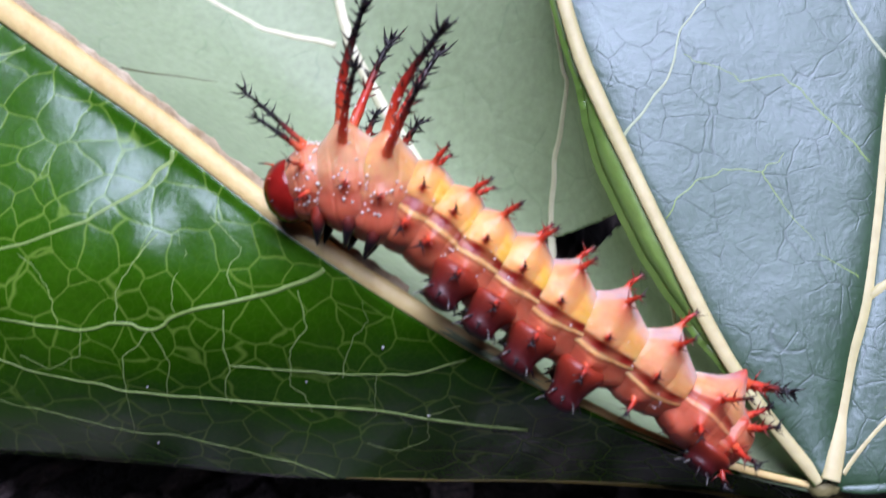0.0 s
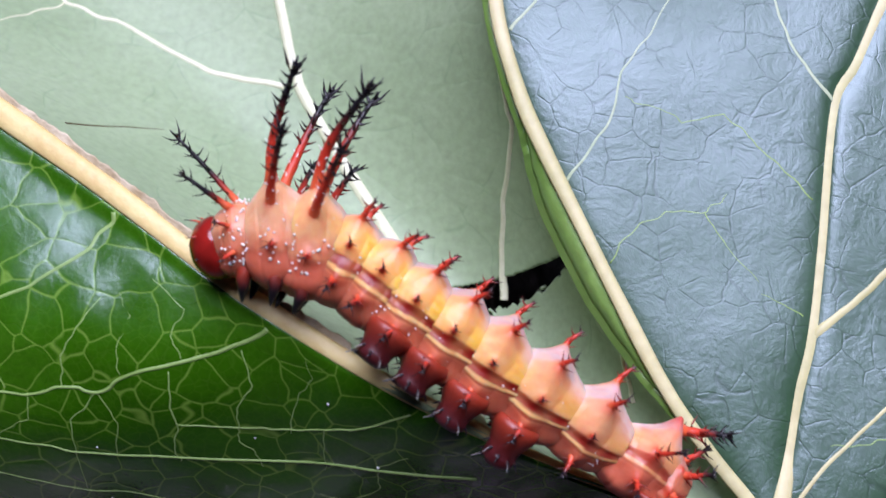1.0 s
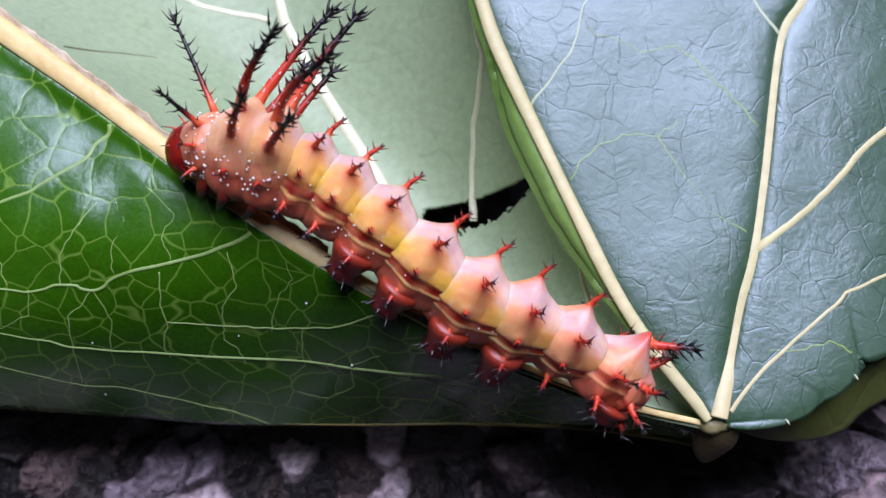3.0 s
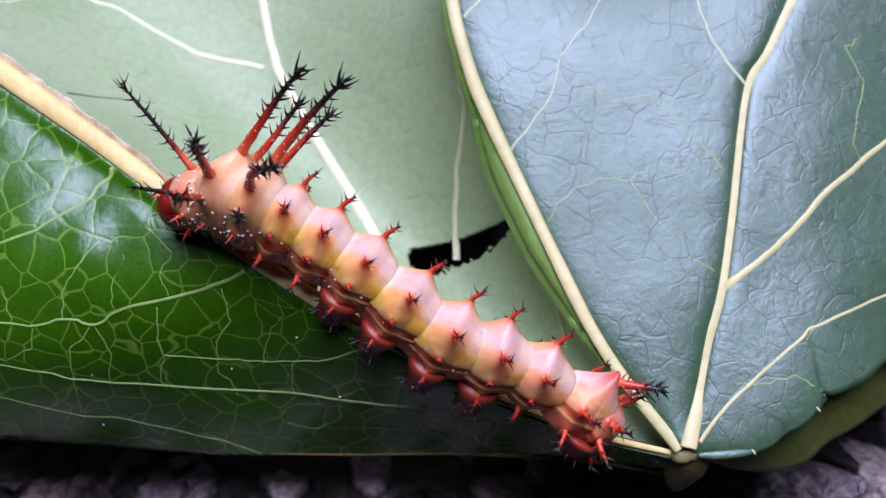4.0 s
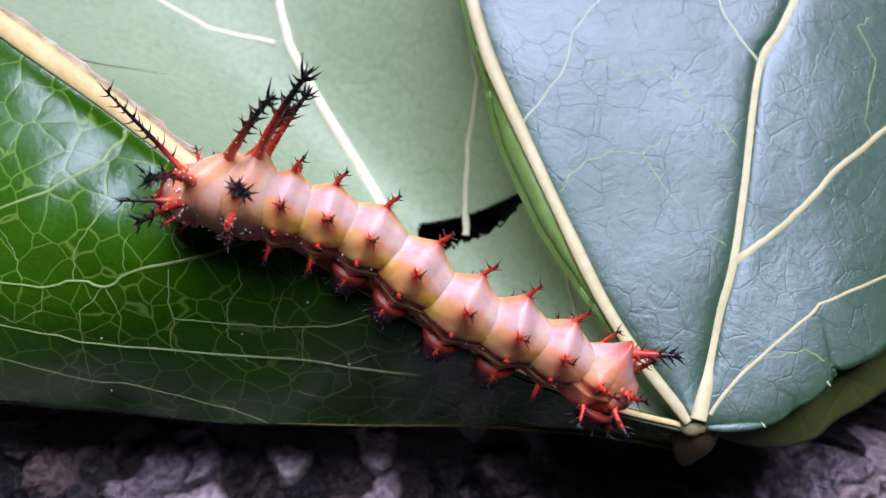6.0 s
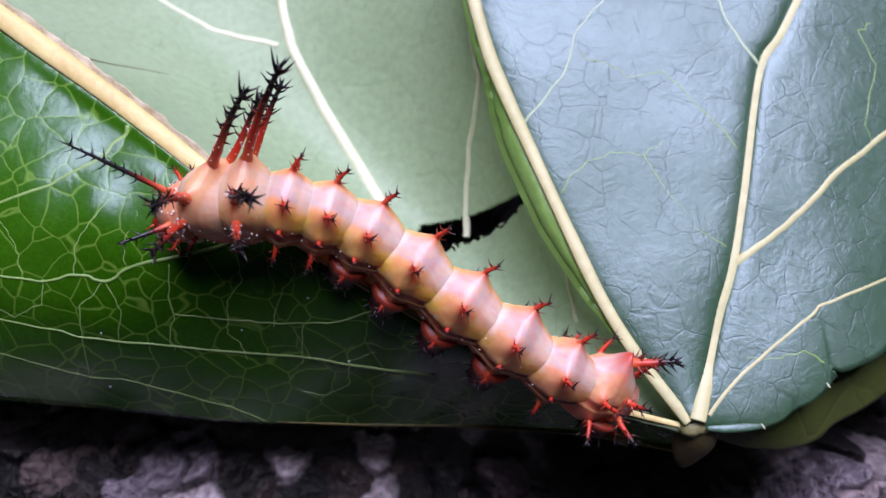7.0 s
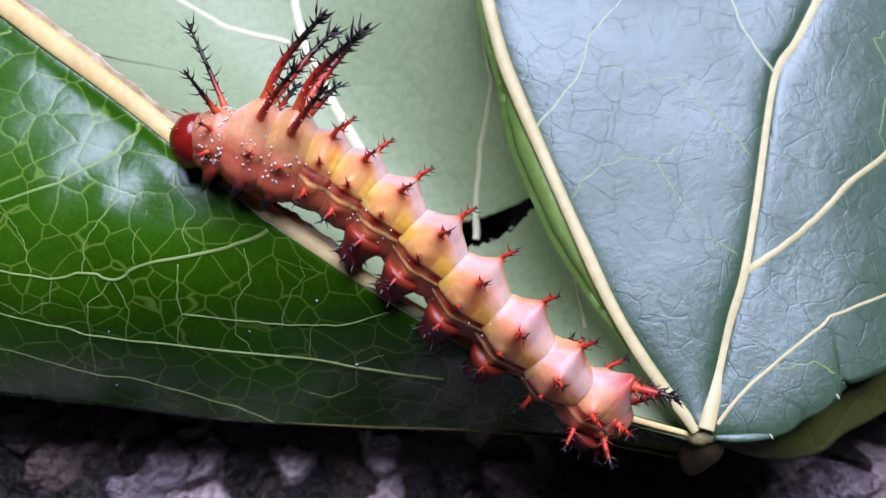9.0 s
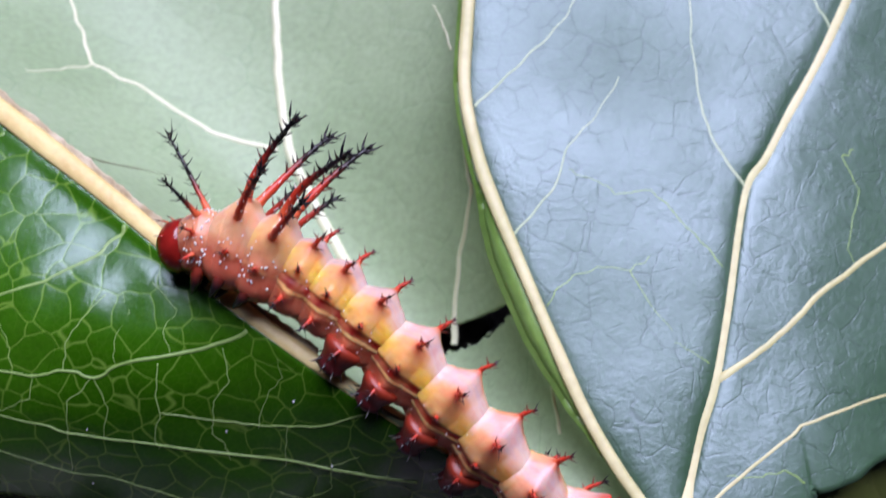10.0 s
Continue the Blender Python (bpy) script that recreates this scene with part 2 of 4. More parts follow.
V2 = [ (10.63, -10.87, 14.40), (8.50, -8.23, 14.60), (6.78, -5.54, 14.80), (5.17, -2.24, 15.00), (3.40, 1.62, 15.15), (2.24, 4.21, 15.25), (1.32, 6.57, 15.35), (0.46, 10.13, 15.50), (0.37, 13.95, 15.65), (0.49, 20.72, 15.85), (0.91, 32.36, 16.10) ]
V1 = [ (10.97, -10.82, 14.50), (11.66, -8.08, 14.60), (12.19, -5.79, 14.70), (12.81, -3.70, 14.75), (13.47, -0.22, 14.80), (14.49, 5.99, 14.85), (15.57, 7.98, 14.85), (16.90, 10.67, 14.85), (18.79, 14.36, 14.85), (21.60, 20.79, 14.85), (26.85, 32.25, 14.85) ]
MR = [ (11.44, -11.10, 14.10), (12.68, -11.19, 14.35), (13.79, -11.05, 14.45), (15.20, -10.43, 14.50), (16.55, -9.49, 14.45), (17.54, -8.58, 14.35), (19.10, -7.74, 14.10), (21.22, -6.42, 13.60), (25.10, -4.42, 12.40), (31.46, 0.56, 10.80), (40.87, 17.32, 9.00) ]


NOTCH = 0.49


def left_blade(s, v):
    a, b = spline(V3, s), spline(ML, s)
    p = a + (b - a) * v
    rise = 0.62 * smooth(0.44, 0.66, s)
    run = max(v - 0.08, 0.0) / 0.92
    p[2] = a[2] + rise * smooth(0.0, 0.45, v) + (b[2] - a[2] - rise) * run ** (1.3 + 3.0 * smooth(0.45, 0.70, s)) - 0.25
    p[2] += 0.12 * math.exp(-((v - 0.05) / 0.03) ** 2) * smooth(0.34, 0.5, s) * smooth(0.85, 0.6, s)
    w = smooth(0.0, 0.2, v) * smooth(1.0, 0.7, v)
    p[2] += w * (0.20 * noise.noise(Vector((p[0] * 0.17, p[1] * 0.17, 3.1))) + 0.16 * noise.noise(Vector((p[0] * 0.45, p[1] * 0.45, 7.1))))
    return p


def middle_blade(s, v):
    a, b = spline(V3, s), spline(V2, s) + np.array((0.2, 0, -1.0))
    p = a + (b - a) * v
    depth = 1.0 + 8.0 * smooth(0.05, 0.5, s)
    p[2] -= 0.3 + depth * max(math.sin(math.pi * min(max(v, 0), 1)), 0) ** 0.75
    p[2] += 0.4 * noise.noise(Vector((p[0] * 0.12, p[1] * 0.12, 8.7)))
    return p


def groove(d, s):
    """How far the blade dips beside a vein at the distance d."""
    return 0.26 * smooth(0.0, 0.1, s) * math.exp(-d / 0.45)


def right_blade(s, v):
    a, b, c = spline(V2, s), spline(V1, s), spline(MR, s)
    if v < 0:
        k = -v
        wide = 0.80 * smooth(0.10, 0.36, s) * (0.30 + 0.70 * smooth(0.58, 0.40, s))
        wide *= 1 + 0.10 * noise.noise(Vector((s * 30, 0, 4)))
        side = np.array((-0.9, -0.45, 0))
        lump = 0.05 * noise.noise(Vector((s * 70, k * 3, 2)))
        return a + side * wide * (0.12 + math.sin(k * math.pi * 0.55)) + np.array((0, 0, -wide * 0.9 * (1 - math.cos(k * math.pi * 0.55)) - 0.22 + lump))
    if v < 0.5:
        w = v / 0.5
        p = a + (b - a) * w
        span_ = np.linalg.norm(b - a)
        p[2] += 0.08 * math.sin(math.pi * w) - groove(w * span_, s) - groove((1 - w) * span_, s)
    else:
        w = (v - 0.5) / 0.5
        p = b + (c - b) * w
        span_ = np.linalg.norm(c - b)
        p[2] += -groove(w * span_, s) - 0.25 * w ** 12
        edge = w ** 8 * (0.07 * math.sin(s * 34) + 0.03 * math.sin(s * 71 + 1) - 0.55 * math.exp(-((s - NOTCH) / 0.012) ** 2))
        p[:2] += edge * np.array((0.55, -0.83))
    p[2] += 0.12 * smooth(0.05, 0.3, s) * noise.noise(Vector((p[0] * 0.25, p[1] * 0.25, 1.3))) - 0.1
    return p


def lower_lobe(s, v):
    c = spline(MR, s)
    wide = 0.25 + 0.75 * smooth(0.0, 0.45, s)
    tip = 1.1 * math.exp(-((s - 0.0) / 0.05) ** 2)
    return c + np.array((-1.2 + 1.9 * v * wide - tip * v * 0.6, 1.2 - (2.9 * wide + 0.9 * tip) * v, -1.3 - 1.6 * v * v - 0.5 * wide))


def torn_hole(p):
    """The torn gap in the middle blade: a wedge, wide at its far end, with a ragged lower lip."""
    x, y = p[0] - HOLE[0], p[1] - HOLE[1]
    c, s = math.cos(HOLE[4]), math.sin(HOLE[4])
    u, v = (x * c + y * s) / HOLE[2], (-x * s + y * c) / HOLE[3]
    fray = 0.10 * noise.noise(Vector((p[0] * 2.6, p[1] * 2.6, 0.4))) + 0.05 * noise.noise(Vector((p[0] * 7, p[1] * 7, 2.4)))
    top = 0.45 - 0.10 * u + 0.4 * fray
    low = -0.95 + 0.50 * u + 0.35 * max(u, 0.0) ** 3 + 3.0 * fray
    return -1.0 + fray < u < 1.0 and low < v < top


HOLE = (1.10, -0.10, 2.7, 0.95, radians(9))
leaf = tagged(new("leaf"), "large glossy green leaf with pale veins and a torn hole", "leaf")
leaf.location = (0.0112, -0.0118, 0.0)


def place(ob, parent):
    """Keeps a part where it was built, under a parent that stands elsewhere."""
    ob.parent = parent
    ob.matrix_parent_inverse = Matrix.Translation(-Vector(parent.location))
    return ob


def span(a, b, n):
    return [a + (b - a) * i / (n - 1) for i in range(n)]


place(sheet("blade", left_blade, span(0.0, 1.0, 150), span(-0.01, 1.0, 90), 0.28, leaf_dark, None, "dark green glossy blade with a net of pale veins"), leaf)
place(sheet("blade", middle_blade, span(0.0, 1.0, 330), span(0.0, 1.0, 240), 0.25, leaf_pale, None, "pale green sunken blade with a torn hole", torn_hole), leaf)
place(sheet("blade", right_blade, span(0.0, 1.0, 150), span(0.0, 1.0, 110), 0.28, leaf_sheen, None, "green blade with a bluish sheen and quilted relief"), leaf)
place(sheet("rim", right_blade, span(0.0, 1.0, 150), span(-1.0, 0.0, 14), 0.28, leaf_rim, None, "bright green rolled rim beside the vein"), leaf)
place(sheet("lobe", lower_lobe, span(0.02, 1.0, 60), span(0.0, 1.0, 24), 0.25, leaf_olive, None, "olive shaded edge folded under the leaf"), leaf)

SCRATCH = [(0.703, 0.096), (0.707, 0.151), (0.711, 0.209), (0.711, 0.272)]

# main veins
def at_v(v, s0, s1):
    return [(s0 + (s1 - s0) * i / 8, v) for i in range(9)]


place(vein("vein", left_blade, at_v(0.0, 0.0, 1.0), 0.10, 0.68, vein_tan, None, -0.15, 200, "thick yellowish tan main vein", 0.36), leaf)


def dry_edge(s, v):
    """The papery border on the far side of the left vein."""
    a, b = spline(V3, s), spline(ML, s)
    out = (a - b) / np.linalg.norm((a - b)[:2])
    wide = 0.18 + 0.50 * s + 0.10 * noise.noise(Vector((s * 60, 0, 8))) + 0.05 * noise.noise(Vector((s * 190, 0, 3)))
    p = a + out * (wide * (0.75 + 0.95 * v) if v > 0 else 0.0)
    p[2] = a[2] - 0.26 + 0.12 * v + 0.04 * noise.noise(Vector((s * 120, v * 4, 6)))
    return p


place(sheet("dry_edge", dry_edge, span(0.42, 1.0, 400), span(0.0, 1.0, 6), 0.06, dry_tan, None, "pale frayed dry border of the vein"), leaf)
place(vein("vein", lambda s_, v_: spline(V2, s_) + np.array((0, 0, -0.12)), at_v(0.0, 0.0, 1.0), 0.27, 0.37, vein_cream, None, 0.05, 160, "thick cream main vein", 0.4), leaf)
place(vein("vein", right_blade, at_v(0.5, 0.0, 1.0), 0.36, 0.36, vein_cream, None, 0.0, 160, "thick cream main vein", 0.36), leaf)
for surface, r0, r1, material, path in (
    (right_blade, 0.27, 0.17, vein_cream, [(0.305, 0.510), (0.331, 0.540), (0.360, 0.573), (0.393, 0.615), (0.427, 0.665), (0.464, 0.715), (0.510, 0.745), (0.565, 0.745), (0.611, 0.741), (0.657, 0.745), (0.707, 0.753), (0.745, 0.753), (0.778, 0.757), (0.803, 0.762), (0.824, 0.766), (0.837, 0.766)]),
    (right_blade, 0.15, 0.08, vein_cream, [(0.038, 0.745), (0.063, 0.745), (0.109, 0.753), (0.172, 0.766), (0.234, 0.778), (0.297, 0.791), (0.356, 0.816), (0.406, 0.841), (0.456, 0.874), (0.519, 0.895), (0.590, 0.900), (0.657, 0.912), (0.703, 0.921), (0.732, 0.925), (0.757, 0.929), (0.770, 0.933)]),
    (right_blade, 0.12, 0.05, vein_pale, [(0.506, 0.498), (0.515, 0.485), (0.536, 0.464), (0.565, 0.444), (0.598, 0.423), (0.619, 0.406), (0.644, 0.389), (0.661, 0.381), (0.682, 0.368), (0.699, 0.360), (0.724, 0.347), (0.753, 0.335), (0.778, 0.322), (0.799, 0.310), (0.816, 0.305), (0.833, 0.297), (0.849, 0.289), (0.870, 0.280), (0.879, 0.276)]),
    (right_blade, 0.10, 0.04, vein_pale, [(0.439, 0.013), (0.456, 0.033), (0.473, 0.059), (0.490, 0.079), (0.502, 0.092), (0.515, 0.109), (0.531, 0.121), (0.561, 0.134), (0.590, 0.142), (0.615, 0.151), (0.632, 0.167), (0.649, 0.180), (0.665, 0.197), (0.690, 0.209), (0.715, 0.222), (0.736, 0.226)]),
    (right_blade, 0.11, 0.05, vein_pale, [(0.678, 0.013), (0.686, 0.021), (0.695, 0.033), (0.711, 0.050), (0.728, 0.063), (0.745, 0.079), (0.766, 0.092), (0.782, 0.109), (0.799, 0.121), (0.812, 0.134), (0.824, 0.138), (0.837, 0.146), (0.841, 0.151)]),
    (right_blade, 0.11, 0.05, vein_pale, [(0.824, 0.494), (0.828, 0.490), (0.837, 0.477), (0.841, 0.469), (0.849, 0.460), (0.854, 0.452), (0.862, 0.444), (0.870, 0.431), (0.879, 0.418), (0.883, 0.410)]),
    (right_blade, 0.054, 0.027, vein_green, [(0.435, 0.473), (0.460, 0.397), (0.481, 0.347), (0.510, 0.305), (0.506, 0.238), (0.540, 0.192), (0.573, 0.146)]),
    (right_blade, 0.045, 0.027, vein_green, [(0.343, 0.025), (0.385, 0.109), (0.414, 0.192), (0.418, 0.268), (0.435, 0.314)]),
    (right_blade, 0.045, 0.018, vein_green, [(0.418, 0.268), (0.389, 0.305), (0.356, 0.368)]),
    (right_blade, 0.045, 0.018, vein_green, [(0.326, 0.469), (0.335, 0.427), (0.343, 0.368)]),
    (right_blade, 0.063, 0.027, vein_green, [(0.452, 0.958), (0.393, 0.891), (0.326, 0.841), (0.226, 0.741)]),
    (right_blade, 0.054, 0.027, vein_green, [(0.791, 0.628), (0.770, 0.628), (0.778, 0.682), (0.728, 0.724), (0.736, 0.762)]),
    (left_blade, 0.142, 0.065, vein_green, [(0.598, 0.054), (0.598, 0.088), (0.607, 0.151), (0.611, 0.205), (0.619, 0.255), (0.628, 0.301), (0.636, 0.339), (0.644, 0.377), (0.649, 0.402), (0.661, 0.439), (0.674, 0.477), (0.690, 0.519), (0.707, 0.552), (0.724, 0.586), (0.741, 0.619), (0.753, 0.636)]),
    (left_blade, 0.130, 0.065, vein_green, [(0.481, 0.084), (0.485, 0.121), (0.494, 0.180), (0.506, 0.243), (0.515, 0.293), (0.527, 0.347), (0.540, 0.402), (0.552, 0.448), (0.565, 0.490), (0.577, 0.531), (0.586, 0.565), (0.590, 0.590), (0.598, 0.615), (0.607, 0.623), (0.611, 0.619), (0.619, 0.628), (0.628, 0.640), (0.636, 0.661), (0.649, 0.682), (0.657, 0.686), (0.665, 0.690), (0.678, 0.699), (0.690, 0.703), (0.703, 0.707), (0.715, 0.711)]),
    (left_blade, 0.104, 0.039, vein_green, [(0.314, 0.523), (0.331, 0.540), (0.356, 0.565), (0.377, 0.577), (0.402, 0.594), (0.423, 0.603), (0.448, 0.623), (0.481, 0.665), (0.515, 0.711), (0.544, 0.745), (0.565, 0.766), (0.586, 0.787), (0.607, 0.799), (0.623, 0.808), (0.636, 0.803), (0.653, 0.808), (0.669, 0.808), (0.690, 0.808), (0.707, 0.799), (0.732, 0.795), (0.762, 0.795), (0.778, 0.791)]),
    (left_blade, 0.091, 0.052, vein_green, [(0.715, 0.054), (0.715, 0.059), (0.720, 0.075), (0.724, 0.088), (0.728, 0.100), (0.736, 0.121), (0.741, 0.138), (0.745, 0.163), (0.753, 0.197), (0.757, 0.218)]),
    (left_blade, 0.065, 0.032, vein_green, [(0.368, 0.142), (0.406, 0.351), (0.439, 0.439), (0.477, 0.515), (0.502, 0.561), (0.544, 0.632), (0.548, 0.582), (0.548, 0.460)]),
    (left_blade, 0.039, 0.032, vein_green, [(0.502, 0.561), (0.502, 0.485), (0.490, 0.356), (0.498, 0.238)]),
    (left_blade, 0.032, 0.026, vein_green, [(0.502, 0.561), (0.502, 0.615), (0.490, 0.644), (0.485, 0.699)]),
    (left_blade, 0.032, 0.020, vein_green, [(0.439, 0.439), (0.439, 0.556), (0.439, 0.653)]),
    (left_blade, 0.032, 0.026, vein_green, [(0.544, 0.632), (0.548, 0.728), (0.544, 0.762)]),
    (left_blade, 0.039, 0.026, vein_green, [(0.598, 0.619), (0.586, 0.690), (0.590, 0.782)]),
    (left_blade, 0.032, 0.020, vein_green, [(0.598, 0.619), (0.619, 0.720), (0.619, 0.795), (0.619, 0.908)]),
    (left_blade, 0.039, 0.026, vein_green, [(0.623, 0.632), (0.623, 0.552), (0.611, 0.444), (0.598, 0.335)]),
    (left_blade, 0.032, 0.020, vein_green, [(0.665, 0.682), (0.669, 0.628), (0.678, 0.577), (0.695, 0.548)]),
    (left_blade, 0.032, 0.020, vein_green, [(0.649, 0.678), (0.649, 0.745), (0.674, 0.795), (0.695, 0.778)]),
    (left_blade, 0.032, 0.020, vein_green, [(0.397, 0.649), (0.397, 0.577), (0.372, 0.464)]),
    (left_blade, 0.032, 0.020, vein_green, [(0.397, 0.649), (0.397, 0.728), (0.418, 0.812), (0.444, 0.795)]),
    (left_blade, 0.052, 0.020, vein_green, [(0.469, 0.983), (0.502, 0.929), (0.561, 0.904), (0.619, 0.912), (0.678, 0.895), (0.724, 0.887)]),
    (left_blade, 0.032, 0.020, vein_green, [(0.582, 0.540), (0.586, 0.469), (0.577, 0.347), (0.586, 0.285)]),
    (left_blade, 0.032, 0.020, vein_green, [(0.540, 0.393), (0.548, 0.335), (0.540, 0.213), (0.565, 0.176)]),
    (left_blade, 0.032, 0.020, vein_green, [(0.464, 0.506), (0.460, 0.356), (0.448, 0.201), (0.452, 0.126)]),
    (middle_blade, 0.378, 0.234, vein_white, [(0.301, 0.008), (0.347, 0.184), (0.402, 0.331), (0.452, 0.431), (0.494, 0.485), (0.527, 0.515), (0.565, 0.540), (0.598, 0.556), (0.632, 0.569), (0.661, 0.577), (0.690, 0.586), (0.715, 0.590), (0.741, 0.594), (0.757, 0.598), (0.774, 0.607), (0.787, 0.611), (0.803, 0.619), (0.820, 0.628), (0.837, 0.636), (0.854, 0.644), (0.866, 0.653), (0.879, 0.657), (0.891, 0.665), (0.904, 0.669), (0.916, 0.678), (0.925, 0.682), (0.933, 0.686), (0.946, 0.690), (0.954, 0.699), (0.967, 0.703), (0.975, 0.703)]),
    (middle_blade, 0.180, 0.090, vein_white, [(0.757, 0.569), (0.766, 0.544), (0.774, 0.506), (0.782, 0.477), (0.787, 0.456), (0.795, 0.444), (0.803, 0.431), (0.816, 0.410), (0.833, 0.389), (0.845, 0.372), (0.849, 0.347), (0.858, 0.335), (0.862, 0.318), (0.874, 0.326), (0.883, 0.331), (0.895, 0.343), (0.904, 0.343), (0.912, 0.351), (0.921, 0.356), (0.929, 0.364), (0.933, 0.368), (0.937, 0.372)]),
    (middle_blade, 0.072, 0.036, vein_white, [(0.862, 0.318), (0.849, 0.255), (0.837, 0.184)]),
    (middle_blade, 0.198, 0.117, vein_white, [(0.402, 0.661), (0.410, 0.686), (0.423, 0.715), (0.439, 0.753), (0.460, 0.795), (0.481, 0.837), (0.506, 0.870), (0.527, 0.908), (0.552, 0.937), (0.573, 0.958), (0.590, 0.971), (0.607, 0.971), (0.623, 0.975), (0.644, 0.979), (0.665, 0.983), (0.682, 0.983)]),
    (middle_blade, 0.144, 0.108, vein_white, [(0.209, 0.816), (0.218, 0.837), (0.226, 0.862), (0.238, 0.883), (0.247, 0.895), (0.255, 0.908), (0.264, 0.925), (0.280, 0.941), (0.297, 0.958), (0.310, 0.967)]),
    (middle_blade, 0.090, 0.045, vein_white, [(0.799, 0.967), (0.808, 0.962), (0.820, 0.958), (0.833, 0.950), (0.841, 0.946), (0.854, 0.937), (0.858, 0.933)]),
):
    place(vein("vein", surface, path, r0, r1, material, None, 0.2 if material == vein_white else 0.42), leaf)
place(vein("margin", left_blade, at_v(0.985, 0.0, 0.46), 0.26, 0.03, margin_ochre, None, 0.2, 120, "thin yellowish leaf margin"), leaf)
place(vein("scratch", middle_blade, SCRATCH, 0.09, 0.03, stalk_brown, None, 0.6, 20, "faint brown scratch"), leaf)
STALK = [(11.3, -10.7, 13.6), (11.2, -11.2, 13.2), (11.0, -11.8, 12.3), (10.85, -12.5, 11.4)]
verts, faces = tube([spline(STALK, k / 14) for k in range(15)], [0.95 * math.sin(math.pi * (0.12 + 0.86 * k / 14)) ** 0.8 for k in range(15)], 18, 0.55)
place(mesh_object("stalk", verts, faces, stalk_brown, None, "short brown stub of the leaf stalk"), leaf)
verts, faces = tube([(10.1 + 1.5 * k / 12, -11.02 + 0.04 * math.sin(k), 13.86) for k in range(13)], [0.04 + 0.40 * math.sin(math.pi * (0.03 + 0.94 * k / 12)) ** 0.7 for k in range(13)], 18, 0.75)
place(mesh_object("node", verts, faces, node_olive, None, "olive swelling where the veins meet"), leaf)

CURL = [(11.37, -11.11, 14.20), (12.20, -11.12, 14.30), (13.08, -11.04, 14.30), (13.92, -10.93, 14.20)]
SCARS = [(16.89, -9.07, 14.35), (13.90, -10.96, 14.25)]
verts, faces = tube([spline(CURL, k / 12) for k in range(13)], [0.03 + 0.17 * math.sin(math.pi * (0.04 + 0.92 * k / 12)) ** 0.6 for k in range(13)], 12, 0.35)
place(mesh_object("curl", verts, faces, leaf_sheen, None, "curled pale green corner of the leaf"), leaf)
for q in SCARS:
    verts, faces = tube([np.array(q) + np.array((0.05 * k, -0.06 * k, -0.02 * k)) for k in range(-2, 3)], [0.01, 0.04, 0.055, 0.04, 0.01], 10, 0.8)
    place(mesh_object("scar", verts, faces, vein_white, None, "small whitish scar on the leaf edge"), leaf)

# ---- the rock under it ----
rng = np.random.default_rng(5)
steps = np.concatenate([-np.geomspace(60, 0.034, 26), np.linspace(-0.033, 0.033, 420), np.geomspace(0.034, 60, 26)])
ysteps = np.concatenate([-np.geomspace(60, 0.028, 26), np.linspace(-0.027, -0.006, 150), np.linspace(-0.0055, 0.03, 50), np.geomspace(0.034, 60, 26)])
X, Y = np.meshgrid(steps, ysteps, indexing="ij")
flat = np.stack([X.ravel(), Y.ravel()], 1) * 1000
GRAINS = [(0.30, 0.22, 0.23), (0.11, 0.075, 0.07), (0.48, 0.39, 0.41), (0.022, 0.016, 0.015), (0.045, 0.031, 0.028), (0.010, 0.008, 0.008), (0.20, 0.16, 0.185)]
seeds = np.stack([rng.uniform(-45, 45, 1200), rng.uniform(-34, 34, 1200)], 1)
tilt, lift, kind = rng.uniform(-0.55, 0.55, (1200, 2)), rng.uniform(0, 1, 1200), rng.integers(0, len(GRAINS), 1200)
tree_ = kdtree.KDTree(1200)
for i, q in enumerate(seeds):
    tree_.insert((*q, 0), i)
tree_.balance()
height, tone = np.full(len(flat), 0.8), np.full((len(flat), 3), 0.02)
near = (np.abs(flat[:, 0]) < 42) & (np.abs(flat[:, 1]) < 31)
for i in np.flatnonzero(near):
    x, y = flat[i]
    w = Vector((x * 0.7, y * 0.7, 2))
    wx, wy = noise.noise(w), noise.noise(w + Vector((9, 0, 7)))
    fine = noise.noise(Vector((x * 3.1, y * 3.1, 5)))
    (_, g, d1), (_, g2, d2) = tree_.find_n((x + 0.8 * wx + 0.15 * fine, y + 0.8 * wy, 0), 2)
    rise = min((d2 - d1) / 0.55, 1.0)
    dx, dy = x - seeds[g][0], y - seeds[g][1]
    height[i] = (0.2 + 1.3 * lift[g]) * math.sqrt(rise) + tilt[g] @ (dx, dy) * rise + 0.5 * wx + 0.22 * fine
    # crevice shade painted in: each grain's colour darkens towards its edge
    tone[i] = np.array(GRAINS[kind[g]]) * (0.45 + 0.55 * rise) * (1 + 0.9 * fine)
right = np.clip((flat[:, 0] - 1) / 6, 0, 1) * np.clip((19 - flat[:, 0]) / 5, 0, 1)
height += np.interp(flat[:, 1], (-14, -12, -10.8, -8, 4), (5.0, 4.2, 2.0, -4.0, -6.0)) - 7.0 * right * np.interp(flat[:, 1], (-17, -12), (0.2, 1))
tone = np.clip(tone * (1 - 0.85 * right[:, None]), 0.003, 0.9)  # shade under the stalk, painted into the stone's colour
nx, ny = X.shape
faces = [(i * ny + j, (i + 1) * ny + j, (i + 1) * ny + j + 1, i * ny + j + 1) for i in range(nx - 1) for j in range(ny - 1)]
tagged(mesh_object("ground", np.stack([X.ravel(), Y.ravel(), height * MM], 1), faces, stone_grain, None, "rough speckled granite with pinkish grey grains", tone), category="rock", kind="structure")

